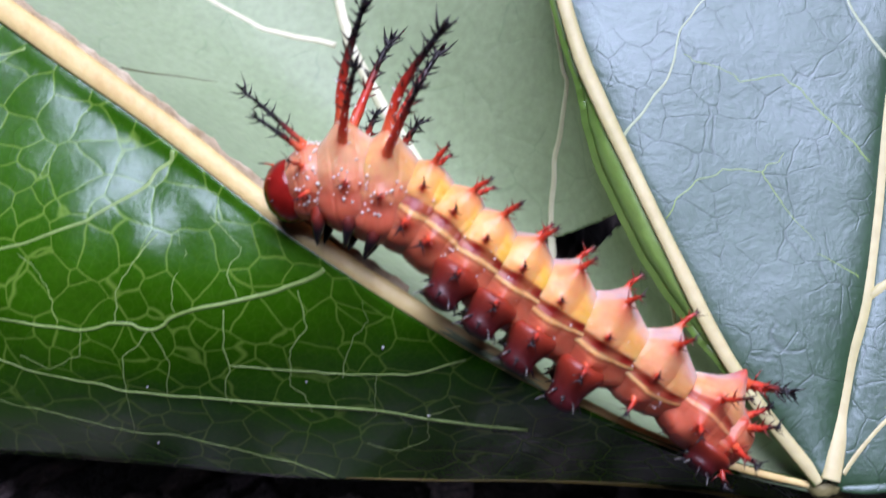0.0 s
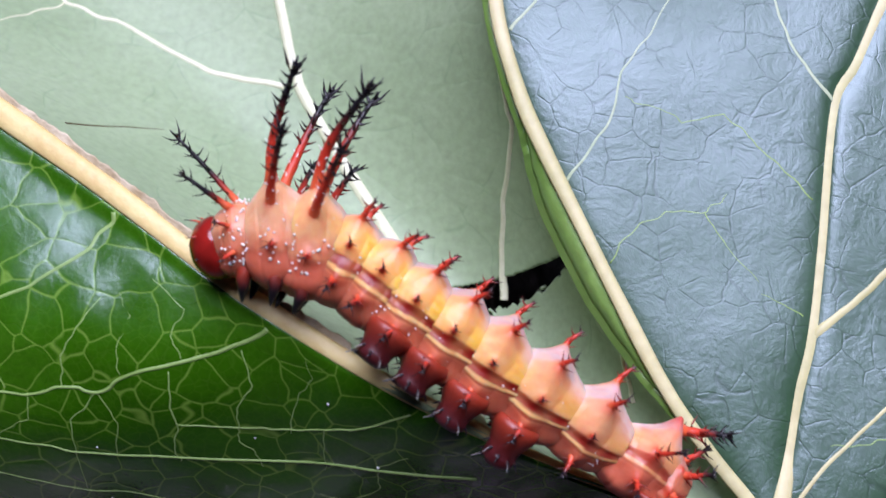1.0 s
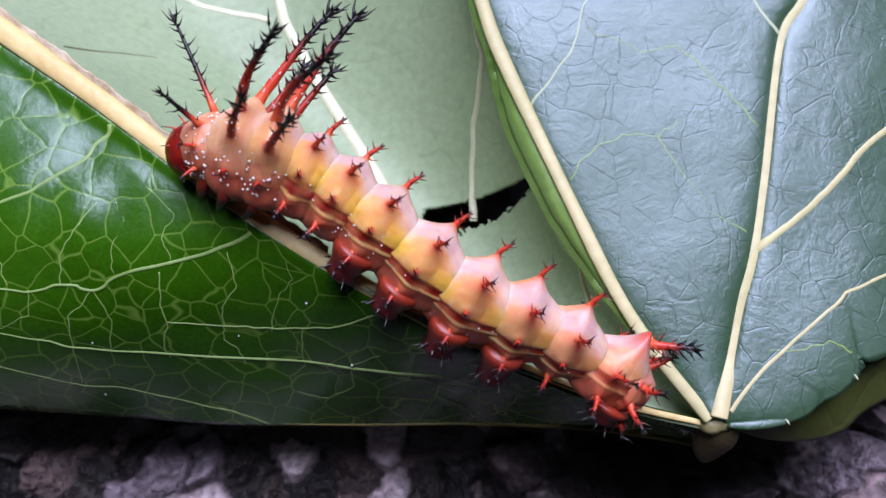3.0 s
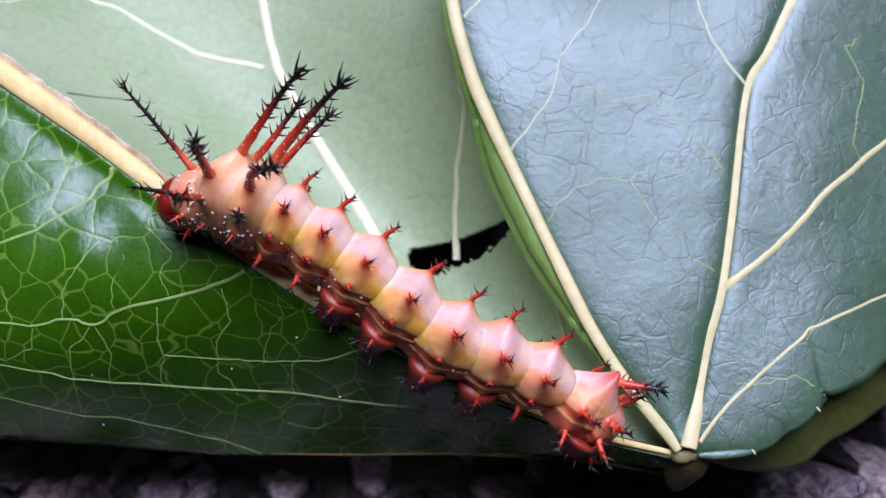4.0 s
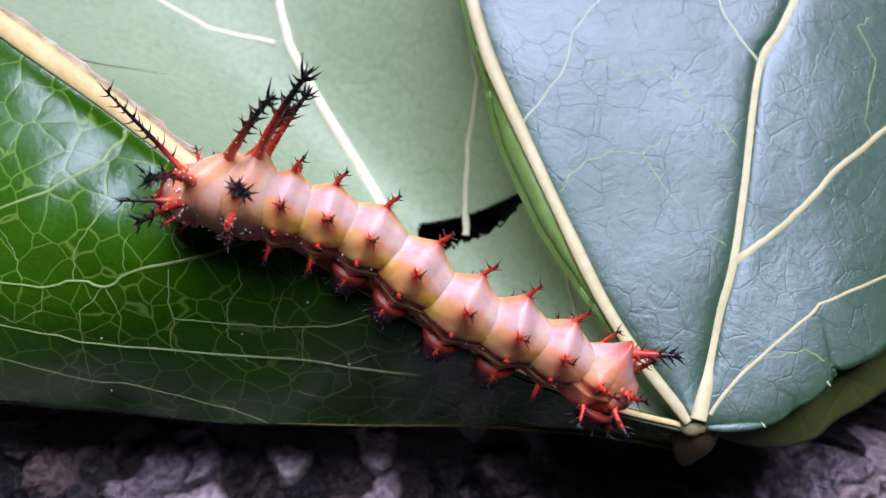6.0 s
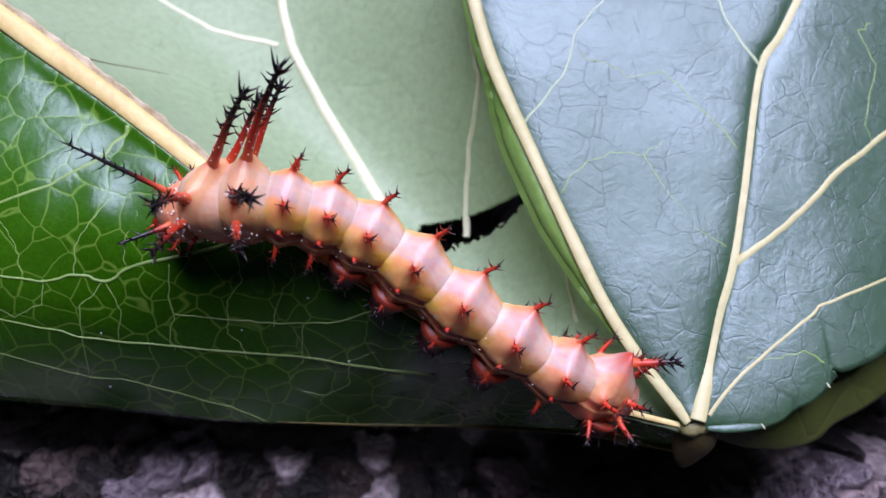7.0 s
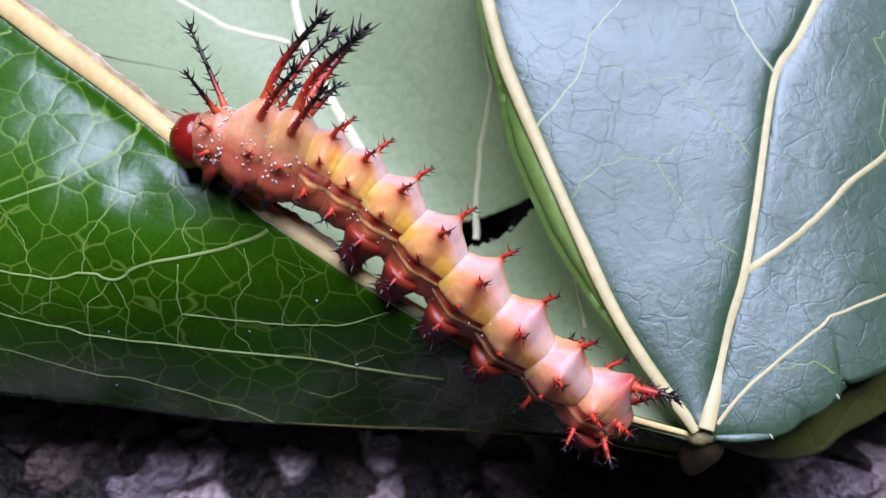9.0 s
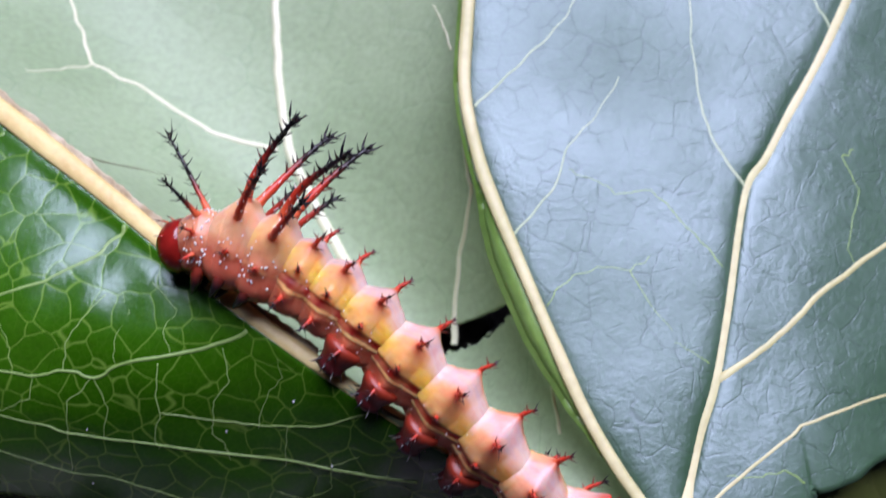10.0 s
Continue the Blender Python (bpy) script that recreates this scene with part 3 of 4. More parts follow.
# ---- the caterpillar ----
CAT = 0.79
RED, BLACK, WHITE = np.array((0.58, 0.040, 0.018)), np.array((0.010, 0.007, 0.010)), np.array((0.85, 0.80, 0.74))
ORANGE = np.array((0.74, 0.13, 0.045))
PEACH, PINK, YELLOW = np.array((0.82, 0.39, 0.16)), np.array((0.72, 0.31, 0.18)), np.array((0.97, 0.54, 0.06))
AMBER, THORAX, LILAC = np.array((0.86, 0.43, 0.12)), np.array((0.76, 0.41, 0.23)), np.array((0.60, 0.42, 0.41))
CREAM, BROWN, BELLY = np.array((0.84, 0.52, 0.20)), np.array((0.26, 0.010, 0.005)), np.array((0.36, 0.040, 0.018))
FLANK, UNDER = np.array((0.72, 0.24, 0.11)), np.array((0.60, 0.13, 0.07))
FOOT = np.array((0.07, 0.008, 0.010))


def attach(verts, faces, cols, tv, tf, tc):
    """Adds a twig to a stem; its first foot vertex is the stem's nearest one, so that both are one skin."""
    stem = np.array(verts)
    near = int(np.argmin(((stem - np.array(tv[0])) ** 2).sum(1)))
    o = len(verts) - 1
    verts += tv[1:]
    cols += tc[1:]
    faces += [tuple(near if x == 0 else x + o for x in q) for q in tf]


def spine(name, parent, base, way, length, r, twigs, bend=(0, 0, 0), black=0.55, seed=0, label="", twig=0.55, fork=True):
    """A tapered, thorny spine: red at its foot, black towards its forked tip, pale thorns low and dark ones high."""
    rnd = random.Random(seed)
    base, way, bend = np.array(base, float), np.array(way, float), np.array(bend, float)
    way /= np.linalg.norm(way)
    side = np.cross(way, (0.3, 0.9, 0.2))
    side /= np.linalg.norm(side)
    sway = rnd.uniform(-0.04, 0.04)

    def along(f):
        return base + way * length * f + bend * length * f * f + side * length * sway * math.sin(f * 5.0)

    n = 18
    pts = [along(k / n) for k in range(n + 1)]
    radii = [r * ((1 - k / n) ** 0.7 * 0.78 + 0.20) * (1 + 0.10 * rnd.uniform(-1, 1)) for k in range(n + 1)]
    radii[0], radii[1], radii[-1] = r * 1.45, r * 1.12, r * 0.06
    pts[0] = pts[0] - way * min(0.3, length * 0.12)
    verts, faces = tube(pts, radii, 8)

    def tint(f):
        k = smooth(black - 0.25, black + 0.2, f)
        return (ORANGE * (1 - smooth(0.0, 0.3, f)) + RED * smooth(0.0, 0.3, f)) * (1 - k) + BLACK * k

    cols = [tint(k / n) for k in range(n + 1) for _ in range(8)]
    for i in range(twigs):
        f = 0.05 + 0.90 * (i + rnd.random() * 0.5) / twigs
        a = i * 2.4 + rnd.random() * 0.6
        out = math.cos(a) * side + math.sin(a) * np.cross(way, side)
        out = out + (way + 2 * f * bend) * rnd.uniform(0.15, 0.6)
        out /= np.linalg.norm(out)
        low = f < black - 0.16 and length > 4
        size = twig * rnd.uniform(0.75, 1.25) * (0.6 if low else 1.0)
        p = along(f)
        tv, tf = tube([p, p + out * size * 0.5, p + out * size + way * size * 0.22], [r * 0.42, r * 0.20, r * 0.03], 5)
        k = tint(min(1, f + 0.12))
        attach(verts, faces, cols, tv, tf, [k] * 5 + [k * 0.3 + WHITE * 0.7 if low else k * 0.5] * 5 + [WHITE if low else BLACK] * 5)
    if fork:
        for a in (0.9, -0.8):
            p = along(0.86)
            out = (way + bend) + side * a
            out /= np.linalg.norm(out)
            tv, tf = tube([p, p + out * length * 0.09, p + out * length * 0.17 + way * length * 0.05], [r * 0.36, r * 0.26, r * 0.04], 6)
            attach(verts, faces, cols, tv, tf, [tint(0.9)] * 12 + [BLACK] * 6)
    return mesh_object(name, verts, faces, spine_skin, parent, label, cols, CAT)


def blend(col, other, k):
    return col + (other - col) * k


def segment(name, index, radius, half, cones, label=""):
    """One ring of the body; its x axis points to the head, z to the back. cones: (angle, x, height, width)."""
    na, nx_ = 132, 46
    verts, cols, faces = [], [], []
    tailward = smooth(6, 11, index)
    tall = 0.18 if 1 < index < 10 else 0.08
    abdomen = smooth(2.5, 4.0, index)
    for i in range(nx_):
        x = -1 + 2 * i / (nx_ - 1)
        prof = 1 - 0.07 * (abs(x) / 0.55) ** 2.5
        fold = smooth(0.24, 0.58, abs(x))
        for j in range(na):
            a = 2 * math.pi * j / na
            deg = math.degrees(a) if a <= math.pi else math.degrees(a) - 360
            side = abs(deg)
            at = (2.2 * math.sin(a), 2.2 * math.cos(a))
            lump = noise.noise(Vector((x * 1.6 + index * 5, *at)))
            crinkle = noise.noise(Vector((x * 9 + index * 7, at[0] * 1.8, at[1] * 1.8)))
            rr = radius * prof * (1 + 0.20 * smooth(115, 150, side)) * (1 + 0.03 * lump) * (1 + tall * math.cos(a) ** 2)
            rr += abdomen * (0.05 * math.exp(-((side - 95) / 8) ** 2) - 0.06 * math.exp(-((side - 82) / 6) ** 2))
            rr -= 0.045 * math.exp(-((abs(x) - 0.42 + 0.06 * lump) / 0.05) ** 2) * smooth(15, 60, side)
            rr += 0.018 * crinkle
            tip = 0.0
            for ang, cx, high, wide in cones:
                da = (deg - ang + 180) % 360 - 180
                d = math.hypot(math.radians(da) * radius, (x - cx) * half)
                rr += 1.12 * high * math.exp(-(math.sqrt(d * d + 0.012) / (wide * 0.80)) ** 1.12)
                tip = max(tip, math.exp(-((d / (wide * (0.55 if high > 1.2 else 0.26) + 0.05)) ** 2)))
            verts.append((x * half * MM, rr * math.sin(a) * MM, rr * math.cos(a) * MM))
            col = blend(PEACH, PINK, tailward)
            col = blend(col, THORAX, 0.8 * (1 - abdomen))
            col = blend(col, AMBER, 0.85 * abdomen * smooth(26, 48, side) * smooth(100, 70, side) * (1 - 0.75 * tailward))
            col = blend(col, YELLOW, 0.9 * abdomen * fold * smooth(24, 40, side) * smooth(84, 60, side) * (1 - 0.8 * tailward))
            col = blend(col, LILAC, 0.9 * abdomen * smooth(25, 13, side + 6 * lump))
            # pale highlight along the folds of the back, painted into the skin colour
            col = blend(col, np.array((0.86, 0.64, 0.54)), 0.6 * smooth(0.40, 0.56, abs(x)) * smooth(50, 15, side))
            blot = noise.noise(Vector((x * 4 + index * 9, 3 * at[0], 3 * at[1])))
            col = blend(col, np.array((0.84, 0.46, 0.25)), 0.35 * smooth(0.0, 0.45, blot))
            col = blend(col, np.array((0.74, 0.22, 0.11)), 0.25 * smooth(-0.05, -0.5, blot))
            col = blend(col, FLANK, 0.55 * smooth(70, 95, side))
            wav = 2.0 * math.sin(x * 3.2 + index) + 2.5 * lump - 4 - 11 * smooth(3, 7, index)
            beads = 0.86 + 0.14 * math.cos(x * 9)
            for lo, hi, k in ((89, 104, 1.0), (112, 114.5, 0.9)):
                col = blend(col, BROWN, k * abdomen * beads * smooth(lo - 2.5 + wav, lo + wav, side) * smooth(hi + 2.5 + wav, hi + wav, side))
            col = blend(col, CREAM, 0.85 * abdomen * smooth(104 + wav, 106 + wav, side) * smooth(113 + wav, 110 + wav, side))
            col = blend(col, UNDER, 0.85 * smooth(112 + wav, 122 + wav, side))
            col = blend(col, BELLY, 0.9 * smooth(135, 160, side))
            if index < 4:
                col = blend(col, UNDER, 0.6 * smooth(70 - 14 * (index == 1), 125, side + 26 * blot))
            if index == 1:
                col = blend(col, UNDER, 0.45)
            if index == 12:
                col = blend(col, UNDER, 0.7)
            col = blend(col, UNDER, 0.55 * smooth(9.5, 11.5, index) * smooth(40, 90, side))
            col = blend(col, RED, 0.95 * tip)
            cols.append(np.clip(col * (1 + 0.10 * lump), 0, 1))
    for i in range(nx_ - 1):
        for j in range(na):
            p, q = i * na + j, i * na + (j + 1) % na
            faces.append((p, p + na, q + na, q))
    faces.append(tuple(range(na)))
    faces.append(tuple(range((nx_ - 1) * na, nx_ * na))[::-1])
    return mesh_object(name, verts, faces, skin, caterpillar, label, cols, CAT)


def granules(ring, index, radius, half):
    """Fine white grains scattered over a ring's skin."""
    rnd = random.Random(400 + index)
    verts, faces, cols = [], [], []
    for _ in range(90 if index < 4 else 34):
        x, a = rnd.uniform(-0.6, 0.6), rnd.uniform(-2.3, 2.3)
        tall = 0.18 if 1 < index < 10 else 0.08
        q = polar(radius * (1 - 0.07 * (abs(x) / 0.55) ** 2.5) * (1 + tall * math.cos(a) ** 2) + (0.16 if index < 4 else 0.09), math.degrees(a), x * half)
        r, o = rnd.uniform(0.03, 0.065) * (1.6 if index < 4 else 1.1), len(verts)
        for d in ((1, 0, 0), (0, 1, 0), (-1, 0, 0), (0, -1, 0), (0, 0, 1), (0, 0, -1)):
            verts.append((q + r * np.array(d)) * MM)
            cols.append(WHITE)
        for k in range(4):
            faces += [(o + k, o + (k + 1) % 4, o + 4), (o + (k + 1) % 4, o + k, o + 5)]
    tagged(mesh_object("granule", verts, faces, spine_skin, ring, "fine white grains on the skin", cols, CAT), kind="stuff")


def polar(radius, deg, x=0.0):
    a = math.radians(deg)
    return np.array((x, radius * math.sin(a), radius * math.cos(a)))


def leg(ring, radius, s):
    foot = -radius * 0.88
    pts = [spline([(0.0, s * 0.75, foot + 0.2), (0.15, s * 1.0, foot - 0.7), (0.5, s * 0.6, foot - 1.6)], k / 8) for k in range(9)]
    tv, tf = tube(pts, [0.48, 0.45, 0.41, 0.36, 0.30, 0.24, 0.17, 0.1, 0.02], 10)
    mesh_object("leg", tv, tf, spine_skin, ring, "dark hooked leg", [BELLY * (1 - smooth(1, 5, k)) + BLACK * smooth(1, 5, k) for k in range(9) for _ in range(10)], CAT)


def proleg(ring, radius, s, drop):
    base = -radius * 0.68
    pts = [np.array((0.0, s * (1.0 + 0.07 * k), base - drop * k / 8)) for k in range(9)]
    tv, tf = tube(pts, [1.1, 1.18, 1.12, 1.0, 0.88, 0.8, 0.78, 0.8, 0.5], 16)
    cl = [BELLY * 0.8 * (1 - smooth(0, 6, k)) + FOOT * smooth(0, 6, k) for k in range(9) for _ in range(16)]
    for k in range(10):
        a, f = k * 0.72, 0.55 + 0.04 * k
        p = np.array((0.6 * math.cos(a), s * 1.45 + 0.6 * math.sin(a), base - drop * f))
        hv, hf = tube([p, p + (0.25 * math.cos(a), 0.25 * math.sin(a), -0.1), p + (0.5 * math.cos(a), 0.55 * math.sin(a), -0.35)], [0.07, 0.05, 0.01], 5)
        attach(tv, tf, cl, [np.array(v) for v in hv], hf, [BLACK] * 10 + [WHITE * 0.6 if k % 2 else BLACK] * 5)
    mesh_object("proleg", tv, tf, spine_skin, ring, "stout red foot with a dark bristly tip", cl, CAT)


caterpillar = tagged(new("caterpillar"), "spiny orange-pink caterpillar with black-tipped horns on a leaf vein", "caterpillar")
caterpillar.location = (-0.0015, -0.0055, 0.0165)
rings = []

# head: two glossy lobes
verts, faces, cols = [], [], []
for i in range(29):
    for j in range(44):
        b, a = math.pi * i / 28, 2 * math.pi * j / 44
        v = np.array((math.cos(b) * 1.5, math.sin(b) * math.sin(a) * 1.7, math.sin(b) * math.cos(a) * 1.8))
        v *= 1 - 0.12 * math.exp(-(v[1] / 0.25) ** 2) * smooth(-0.4, 0.8, v[2] + v[0])
        lump = noise.noise(Vector(v) * 1.5)
        v = 0.84 * v * (1 + 0.02 * lump) + np.array((0.15, 0, -0.3))
        verts.append(v * MM)
        face = smooth(0.6, 1.3, v[0]) * smooth(0.3, -0.8, v[2])
        cols.append((np.array((0.24, 0.012, 0.009)) * (1 + 0.5 * lump)) * (1 - face) + np.array((0.06, 0.01, 0.01)) * face)
for i in range(28):
    for j in range(44):
        p, q = i * 44 + j, i * 44 + (j + 1) % 44
        faces.append((p, q, q + 44, p + 44))
head = mesh_object("head", verts, faces, head_shell, caterpillar, "glossy dark red head", cols, CAT)
rings.append(head)
for s in (1, -1):
    for k in range(3):
        spine("bristle", head, polar(1.05, s * (25 + 45 * k), 0.75 - 0.2 * k), (0.9, 0.6 * s, 0.3 - 0.4 * k), 0.7, 0.05, 0, seed=k, fork=False)

RADII = [0, 1.45, 1.68, 1.74, 1.60, 1.57, 1.58, 1.58, 1.56, 1.54, 1.48, 1.36, 1.08]
HALVES = [0, 1.35, 1.42, 1.5, 1.6, 1.75, 1.9, 2.05, 2.15, 2.1, 1.95, 1.75, 1.4]
for i in range(1, 13):
    R_, H_ = RADII[i], HALVES[i]
    big = 0.55 + 0.45 * smooth(5, 9, i)
    if i == 1:
        cones = [(s * a, 0.1, 0.25, 0.5) for s in (1, -1) for a in (30, 68, 108)]
    elif i in (2, 3):
        cones = [(s * a, 0.0, h, w) for s in (1, -1) for a, h, w in ((24, 0.9, 0.75), (54, 0.55, 0.6), (104, 0.25, 0.4))]
    elif i < 11:
        cones = [(s * a, -0.05, h, w) for s in (1, -1) for a, h, w in ((26, big, 0.72), (66, 0.30, 0.45), (115, 0.55, 0.5))]
    elif i == 11:
        cones = [(0, -0.4, 1.6, 0.85)] + [(s * a, 0, 0.6, 0.6) for s in (1, -1) for a in (66, 115)]
    else:
        cones = [(s * a, -0.3, 0.5, 0.5) for s in (1, -1) for a in (32, 80, 125)]
    ring = segment("segment", i, R_, H_, cones)
    rings.append(ring)
    granules(ring, i, R_, H_)
    if i == 11:
        spine("horn", ring, polar(R_ + 1.0, 0, -0.9), (-0.85, 0, 0.55), 2.6, 0.29, 22, (-0.1, 0, -0.1), 0.55, 77, "stout orange-red tail horn with black thorns", twig=0.75)
    for s in (1, -1):
        if i == 1:
            size = 5.6 if s < 0 else 2.6
            spine("horn", ring, polar(1.75, s * 28, 0.3), (0.62, 0.42 * s, 0.78), size, 0.17, int(size * 4.5), (0.06, 0, 0.0), 0.25, i * 10 + s, "thin thorny horn, mostly black", 0.6)
            for ang in (66, 108):
                spine("spine", ring, polar(1.7, s * ang, 0.2), (0.5, math.sin(radians(ang)) * s, math.cos(radians(ang))), 0.9, 0.11, 5, (0, 0, 0), 0.7, i * 10 + s + ang)
        elif i in (2, 3):
            lean = {(2, 1): -0.16, (2, -1): -0.28, (3, 1): -0.18, (3, -1): -0.18}[i, s]
            spine("horn", ring, polar(R_ + 0.75, s * 24, 0.0), (lean, 0.40 * s, 0.92), 6.3 if s < 0 else 5.8, 0.29, 38, (-0.16, 0.02 * s, 0.0), 0.52, i * 10 + s, "long thorny horn, red with a black tip", 0.62)
            spine("horn", ring, polar(R_ + 0.35, s * 54, 0.0), (-0.2, 0.70 * s, 0.66), 4.4, 0.25, 28, (-0.12, 0, 0.05), 0.58, i * 10 + s + 4, "thorny horn, red with a black tip", 0.58)
            spine("spine", ring, polar(R_, s * 104, 0.0), (0.1, 0.95 * s, -0.2), 0.9, 0.12, 6, (0, 0, 0), 0.8, i * 10 + s + 7, twig=0.4)
        elif i < 11:
            spine("spine", ring, polar(R_ + 0.28 + big * 0.72, s * 26, -0.1), (-0.15, 0.44 * s, 0.9), 1.15, 0.17, 7, (-0.15, 0, 0), 0.8, i * 10 + s, twig=0.48)
            spine("spine", ring, polar(R_ + 0.15, s * 66, -0.1), (-0.1, 0.92 * s, 0.4), 0.7, 0.16, 5, (0, 0, 0), 0.8, i * 10 + s + 3, twig=0.34)
            spine("spine", ring, polar(R_ + 0.35, s * 115, 0.0), (0, 0.88 * s, -0.47), 1.2, 0.15, 9, (0, 0, 0), 0.6, i * 10 + s + 6, twig=0.45)
        elif i == 11:
            spine("spine", ring, polar(R_ + 0.35, s * 66, 0.0), (-0.3, 0.92 * s, 0.4), 1.9, 0.17, 9, (-0.2, 0, 0), 0.7, i * 10 + s)
            spine("spine", ring, polar(R_ + 0.35, s * 115, 0.0), (-0.1, 0.9 * s, -0.4), 1.6, 0.16, 9, (0, 0, 0), 0.7, i * 10 + s + 3)
        else:
            for n_, (ang, out) in enumerate(((32, 1.6), (80, 1.8), (125, 1.5))):
                spine("spine", ring, polar(R_ + 0.2, s * ang, -0.6), polar(1.0, s * ang, -0.6), out, 0.20, 10, (-0.1, 0, 0), 0.65, i * 10 + s * 4 + n_)
        if i <= 3:
            leg(ring, R_, s)
        if i in (6, 7, 8, 9, 12):
            proleg(ring, R_, s, {8: 2.0, 9: 2.3, 12: 1.0}.get(i, 1.75))


def silk_thread():
    """A frayed white thread caught on the leaf behind the tail."""
    rnd = random.Random(9)
    verts, faces = [], []
    for k in range(7):
        off = np.array((rnd.uniform(-0.25, 0.25), rnd.uniform(-0.2, 0.2), rnd.uniform(0.0, 0.15)))
        pts = [spline(SILK, f / 14) + off * (f / 14) + 0.10 * np.array((rnd.uniform(-1, 1), rnd.uniform(-1, 1), rnd.uniform(-0.3, 0.6))) for f in range(15)]
        pts = pts[rnd.randint(0, 5):]
        tv, tf = tube(pts, [0.016] * len(pts), 5)
        o = len(verts)
        verts += tv
        faces += [tuple(x + o for x in q) for q in tf]
    tagged(mesh_object("silk_thread", verts, faces, silk_white, None, "frayed white silk threads lying on the leaf"), category="thread")


def dust_speck(s_, v_, r):
    p = left_blade(s_, v_) + np.array((0, 0, r * 0.6))
    verts = [(p + r * np.array(d)) * MM for d in ((1, 0, 0), (0.2, 0.9, 0), (-0.9, 0.1, 0), (0, -1, 0), (0.1, 0, 1), (0, 0, -1))]
    faces = [(k, (k + 1) % 4, 4) for k in range(4)] + [((k + 1) % 4, k, 5) for k in range(4)]
    tagged(mesh_object("dust_speck", verts, faces, speck_white, None, "tiny white speck of dust on the leaf"), category="dust", group="specks on the leaf")


for mark in ((0.435, 0.297, 0.07), (0.397, 0.577, 0.08), (0.603, 0.933, 0.06), (0.603, 0.782, 0.05), (0.490, 0.582, 0.05)):
    dust_speck(*mark)

SILK = [(7.71, -10.04, 13.60), (8.61, -10.60, 13.40), (9.42, -10.94, 13.10), (10.03, -11.21, 12.80)]
silk_thread()

# ---- what moves: the body's line in mm, station by station ----
HEAD_TRACK = [ (0, -9.42, -1.06, 20.00), (1, -9.90, -0.84, 20.00), (1.5, -10.14, -0.58, 20.00), (2, -10.24, -0.75, 20.00), (2.5, -10.32, -0.65, 20.02), (4, -10.81, -1.28, 20.10), (4.5, -10.97, -1.69, 20.14), (5.5, -11.20, -2.12, 20.16), (7, -11.45, -4.00, 20.20), (7.5, -11.28, -3.60, 20.18), (8, -11.04, -1.42, 20.06), (8.5, -11.30, -0.68, 20.00), (9, -11.37, -0.35, 20.00), (10, -11.27, -0.47, 20.00) ]
T2_TRACK = [ (0, -7.34, -1.07, 20.50), (1, -7.68, -0.92, 20.50), (1.5, -7.73, -0.84, 20.50), (2, -8.07, -1.13, 20.50), (2.5, -8.39, -1.21, 20.58), (4, -8.73, -1.43, 20.90), (4.5, -9.02, -1.96, 21.06), (5.5, -9.28, -2.56, 21.14), (7, -9.74, -3.74, 21.30), (7.5, -9.37, -3.20, 21.22), (8, -8.70, -1.51, 20.74), (8.5, -8.96, -1.19, 20.50), (9, -8.91, -0.91, 20.50), (10, -8.88, -0.76, 20.50) ]
A1_TRACK = [ (0, -5.01, -1.92, 20.20), (1, -5.33, -1.70, 20.20), (1.5, -5.26, -1.49, 20.20), (2, -5.51, -1.86, 20.20), (2.5, -5.82, -2.01, 20.32), (4, -6.52, -2.41, 20.80), (4.5, -6.81, -3.00, 21.04), (5.5, -6.97, -3.40, 21.16), (7, -6.90, -3.81, 21.40), (7.5, -6.29, -3.18, 21.28), (8, -5.92, -2.33, 20.56), (8.5, -6.13, -1.87, 20.20), (9, -6.21, -1.65, 20.20), (10, -6.17, -1.85, 20.20) ]
A3_TRACK = [ (0, -2.91, -3.47, 19.90), (1, -3.07, -3.35, 19.90), (1.5, -2.93, -2.97, 19.90), (2, -3.05, -3.29, 19.90), (2.5, -3.23, -3.73, 19.96), (4, -3.42, -4.26, 20.20), (4.5, -3.61, -4.67, 20.32), (5.5, -3.58, -4.54, 20.38), (7, -3.74, -4.64, 20.50), (7.5, -3.28, -4.02, 20.44), (8, -3.16, -3.78, 20.08), (8.5, -3.35, -3.45, 19.90), (9, -3.38, -3.31, 19.90), (10, -3.25, -3.64, 19.90) ]
A5_TRACK = [ (0, -0.18, -5.18, 19.00), (1, -0.36, -5.24, 19.00), (1.5, 0.03, -5.27, 19.00), (2, 0.26, -5.62, 19.00), (2.5, 0.37, -6.36, 19.02), (4, 0.13, -6.79, 19.10), (4.5, 0.08, -7.22, 19.14), (5.5, 0.20, -7.09, 19.16), (7, 0.18, -7.07, 19.20), (7.5, 0.44, -6.65, 19.18), (8, 0.41, -6.47, 19.06), (8.5, 0.20, -6.33, 19.00), (9, 0.14, -6.26, 19.00), (10, 0.33, -6.60, 19.00) ]
A7_TRACK = [ (0, 3.48, -7.24, 17.90), (1, 3.29, -7.45, 17.90), (1.5, 4.03, -7.49, 17.90), (2, 4.21, -7.71, 17.90), (2.5, 4.22, -8.08, 17.90), (4, 3.88, -8.16, 17.90), (4.5, 4.02, -8.40, 17.90), (5.5, 4.09, -8.27, 17.90), (7, 4.34, -9.40, 17.90), (7.5, 3.95, -9.24, 17.90), (8, 4.21, -9.11, 17.90), (8.5, 3.89, -9.17, 17.90), (9, 3.85, -9.12, 17.90), (10, 3.96, -9.55, 17.90) ]
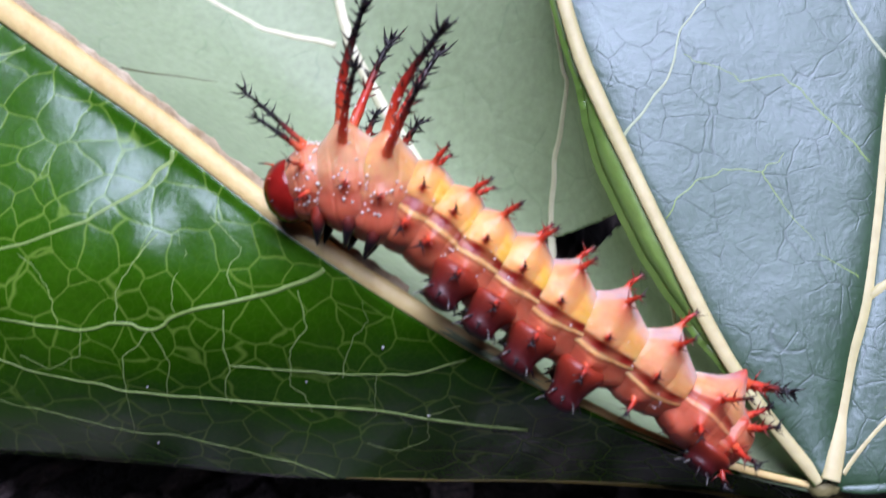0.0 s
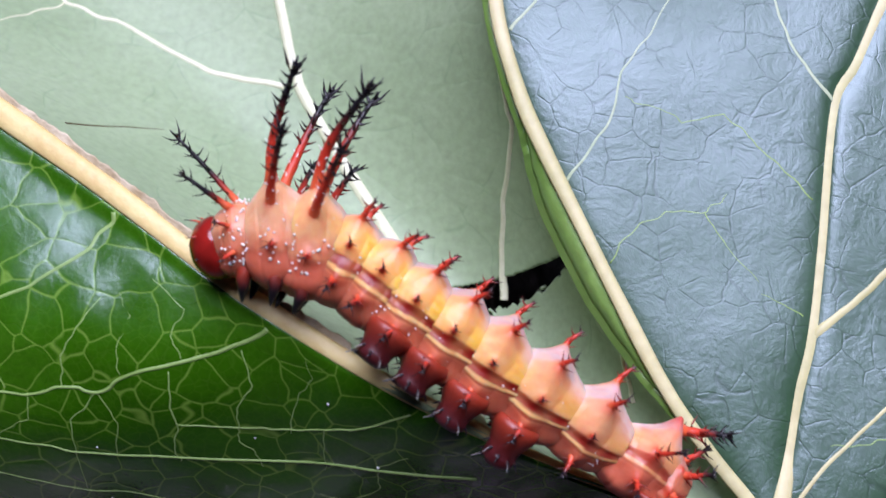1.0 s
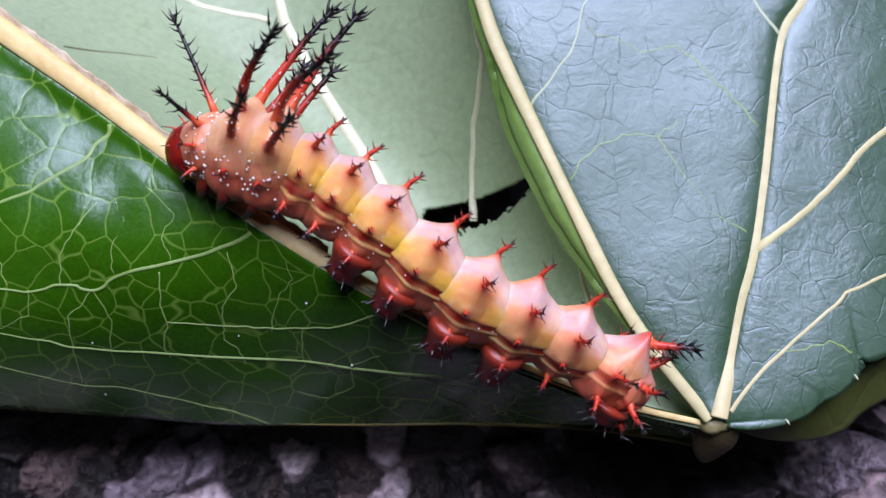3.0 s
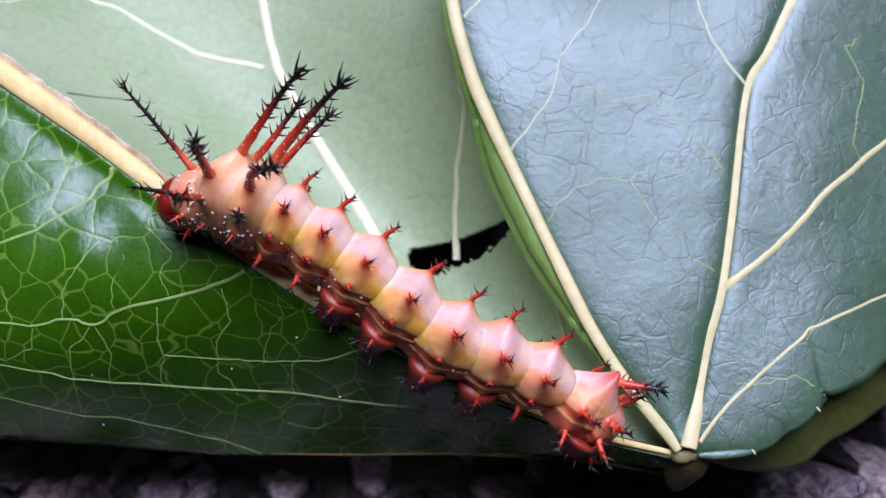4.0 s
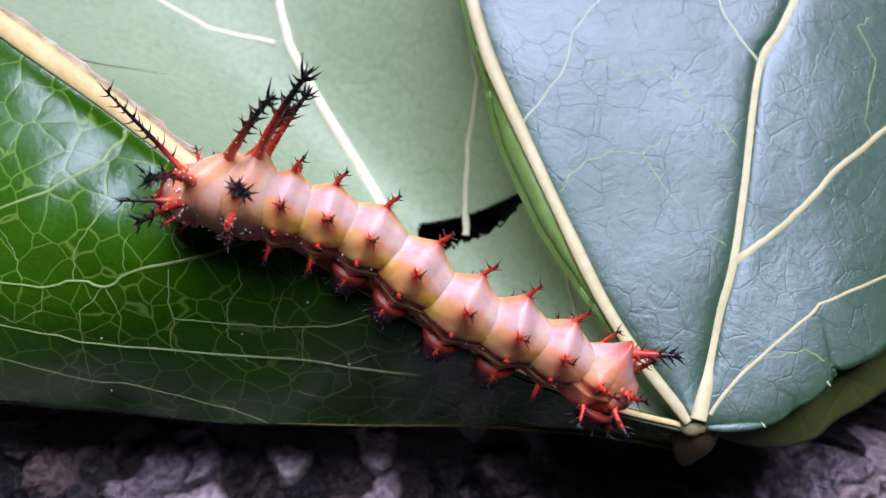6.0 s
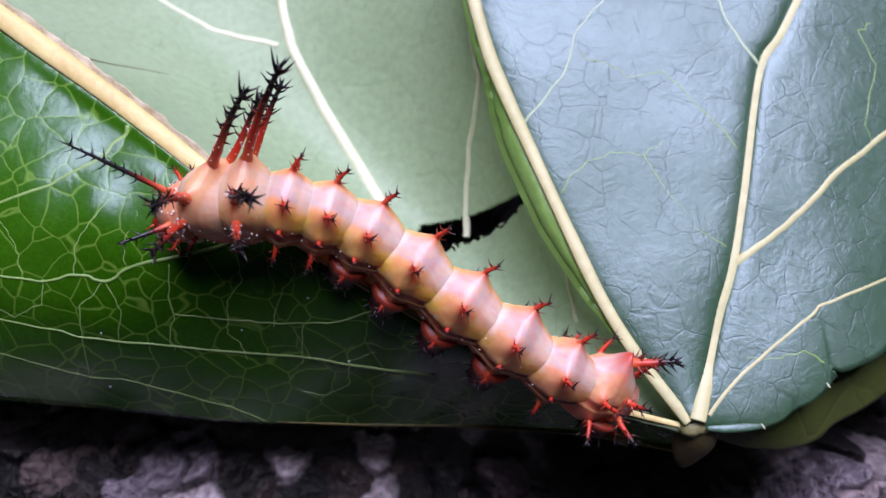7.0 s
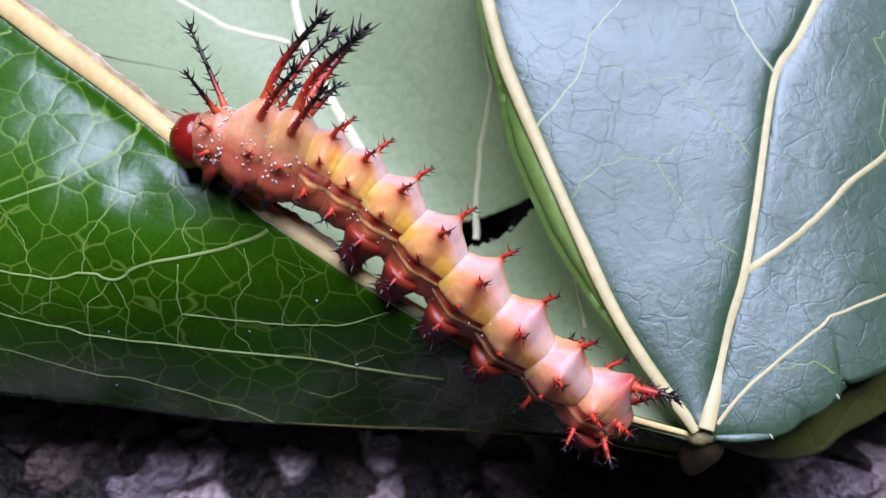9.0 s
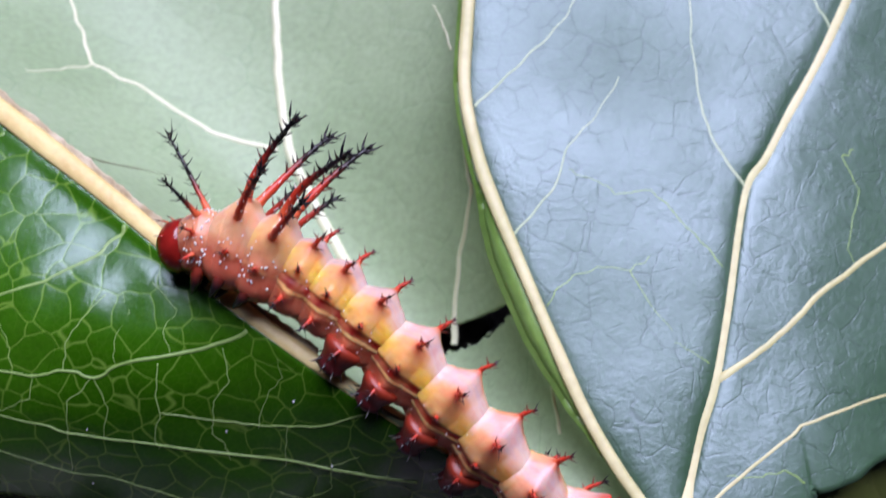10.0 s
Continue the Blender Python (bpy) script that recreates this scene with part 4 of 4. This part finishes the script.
TAIL_TRACK = [ (0, 6.85, -9.69, 16.60), (1, 6.58, -9.64, 16.60), (1.5, 7.24, -9.47, 16.60), (2, 7.16, -9.51, 16.60), (2.5, 7.15, -9.75, 16.60), (4, 7.09, -10.05, 16.60), (4.5, 7.12, -10.23, 16.60), (5.5, 7.11, -9.87, 16.60), (7, 7.12, -10.22, 16.60), (7.5, 6.84, -10.36, 16.60), (8, 6.74, -10.61, 16.60), (8.5, 6.59, -10.86, 16.60), (9, 6.54, -10.81, 16.60), (10, 6.91, -11.56, 16.60) ]
ROLLS = [(0, 92, 100, 90, 70, 0), (1, 90, 100, 84, 68, 0), (1.5, 84, 98, 74, 60, 0), (2, 76, 96, 66, 52, 0), (2.5, 74, 88, 62, 46, 0), (4, 35, 48, 43, 34, 22), (4.5, 22, 36, 36, 31, 34),
         (5.5, 16, 32, 34, 30, 36), (7, 8, 28, 30, 24, 32), (7.5, 12, 34, 33, 18, 28), (8, 66, 80, 53, 22, -6), (8.5, 80, 92, 54, 22, -12), (9, 80, 92, 54, 22, -10), (10, 78, 90, 54, 24, 0)]
NOD = ((0, 17), (1, 13), (1.5, 6), (2, 0), (10, 0))  # how far the front rings tip their backs towards the head
STATIONS = (HEAD_TRACK, T2_TRACK, A1_TRACK, A3_TRACK, A5_TRACK, A7_TRACK, TAIL_TRACK)
TOWARDS = np.array((0.0, -0.32, 0.947))


def motions():
    rows = [[] for _ in rings]
    home = np.array(caterpillar.location) / MM
    for k, (t, first, front, mid, rear, twist) in enumerate(ROLLS):
        line = [track[k][1:] for track in STATIONS]
        for i, ring in enumerate(rings):
            p = spline(line, min(i, 11.5) / 12)
            j = min(i, 11.5)
            ahead = (spline(line, (j - 0.45) / 12) - spline(line, (j + 0.45) / 12)) * (1, 1, 0.6)
            ahead /= np.linalg.norm(ahead)
            up = TOWARDS - ahead * (TOWARDS @ ahead)
            up /= np.linalg.norm(up)
            out = np.cross(ahead, up)
            roll = radians(np.interp(i, (1, 2, 7, 10, 11, 12), (first, front, mid, rear, rear + 32, rear + 8)))
            back = math.cos(roll) * up + math.sin(roll) * out
            nod = radians(np.interp(t, *zip(*NOD)) * np.interp(i, (0, 1, 2, 3, 5), (0.2, 0.5, 1, 0.9, 0)))
            back, ahead = math.cos(nod) * back + math.sin(nod) * ahead, math.cos(nod) * ahead - math.sin(nod) * back
            left = np.cross(back, ahead)
            psi = radians(np.interp(i, (1, 2, 3, 5), (twist * 0.5, twist, twist * 0.2, 0)))
            ahead, left = math.cos(psi) * ahead - math.sin(psi) * left, math.cos(psi) * left + math.sin(psi) * ahead
            m = Matrix([(*r, q) for r, q in zip(np.stack([ahead, left, back], 1).tolist(), ((p - home) * MM).tolist())] + [(0, 0, 0, 1)])
            rows[i].append((t, m))
    for ring, r in zip(rings, rows):
        walk(ring, r)


motions()
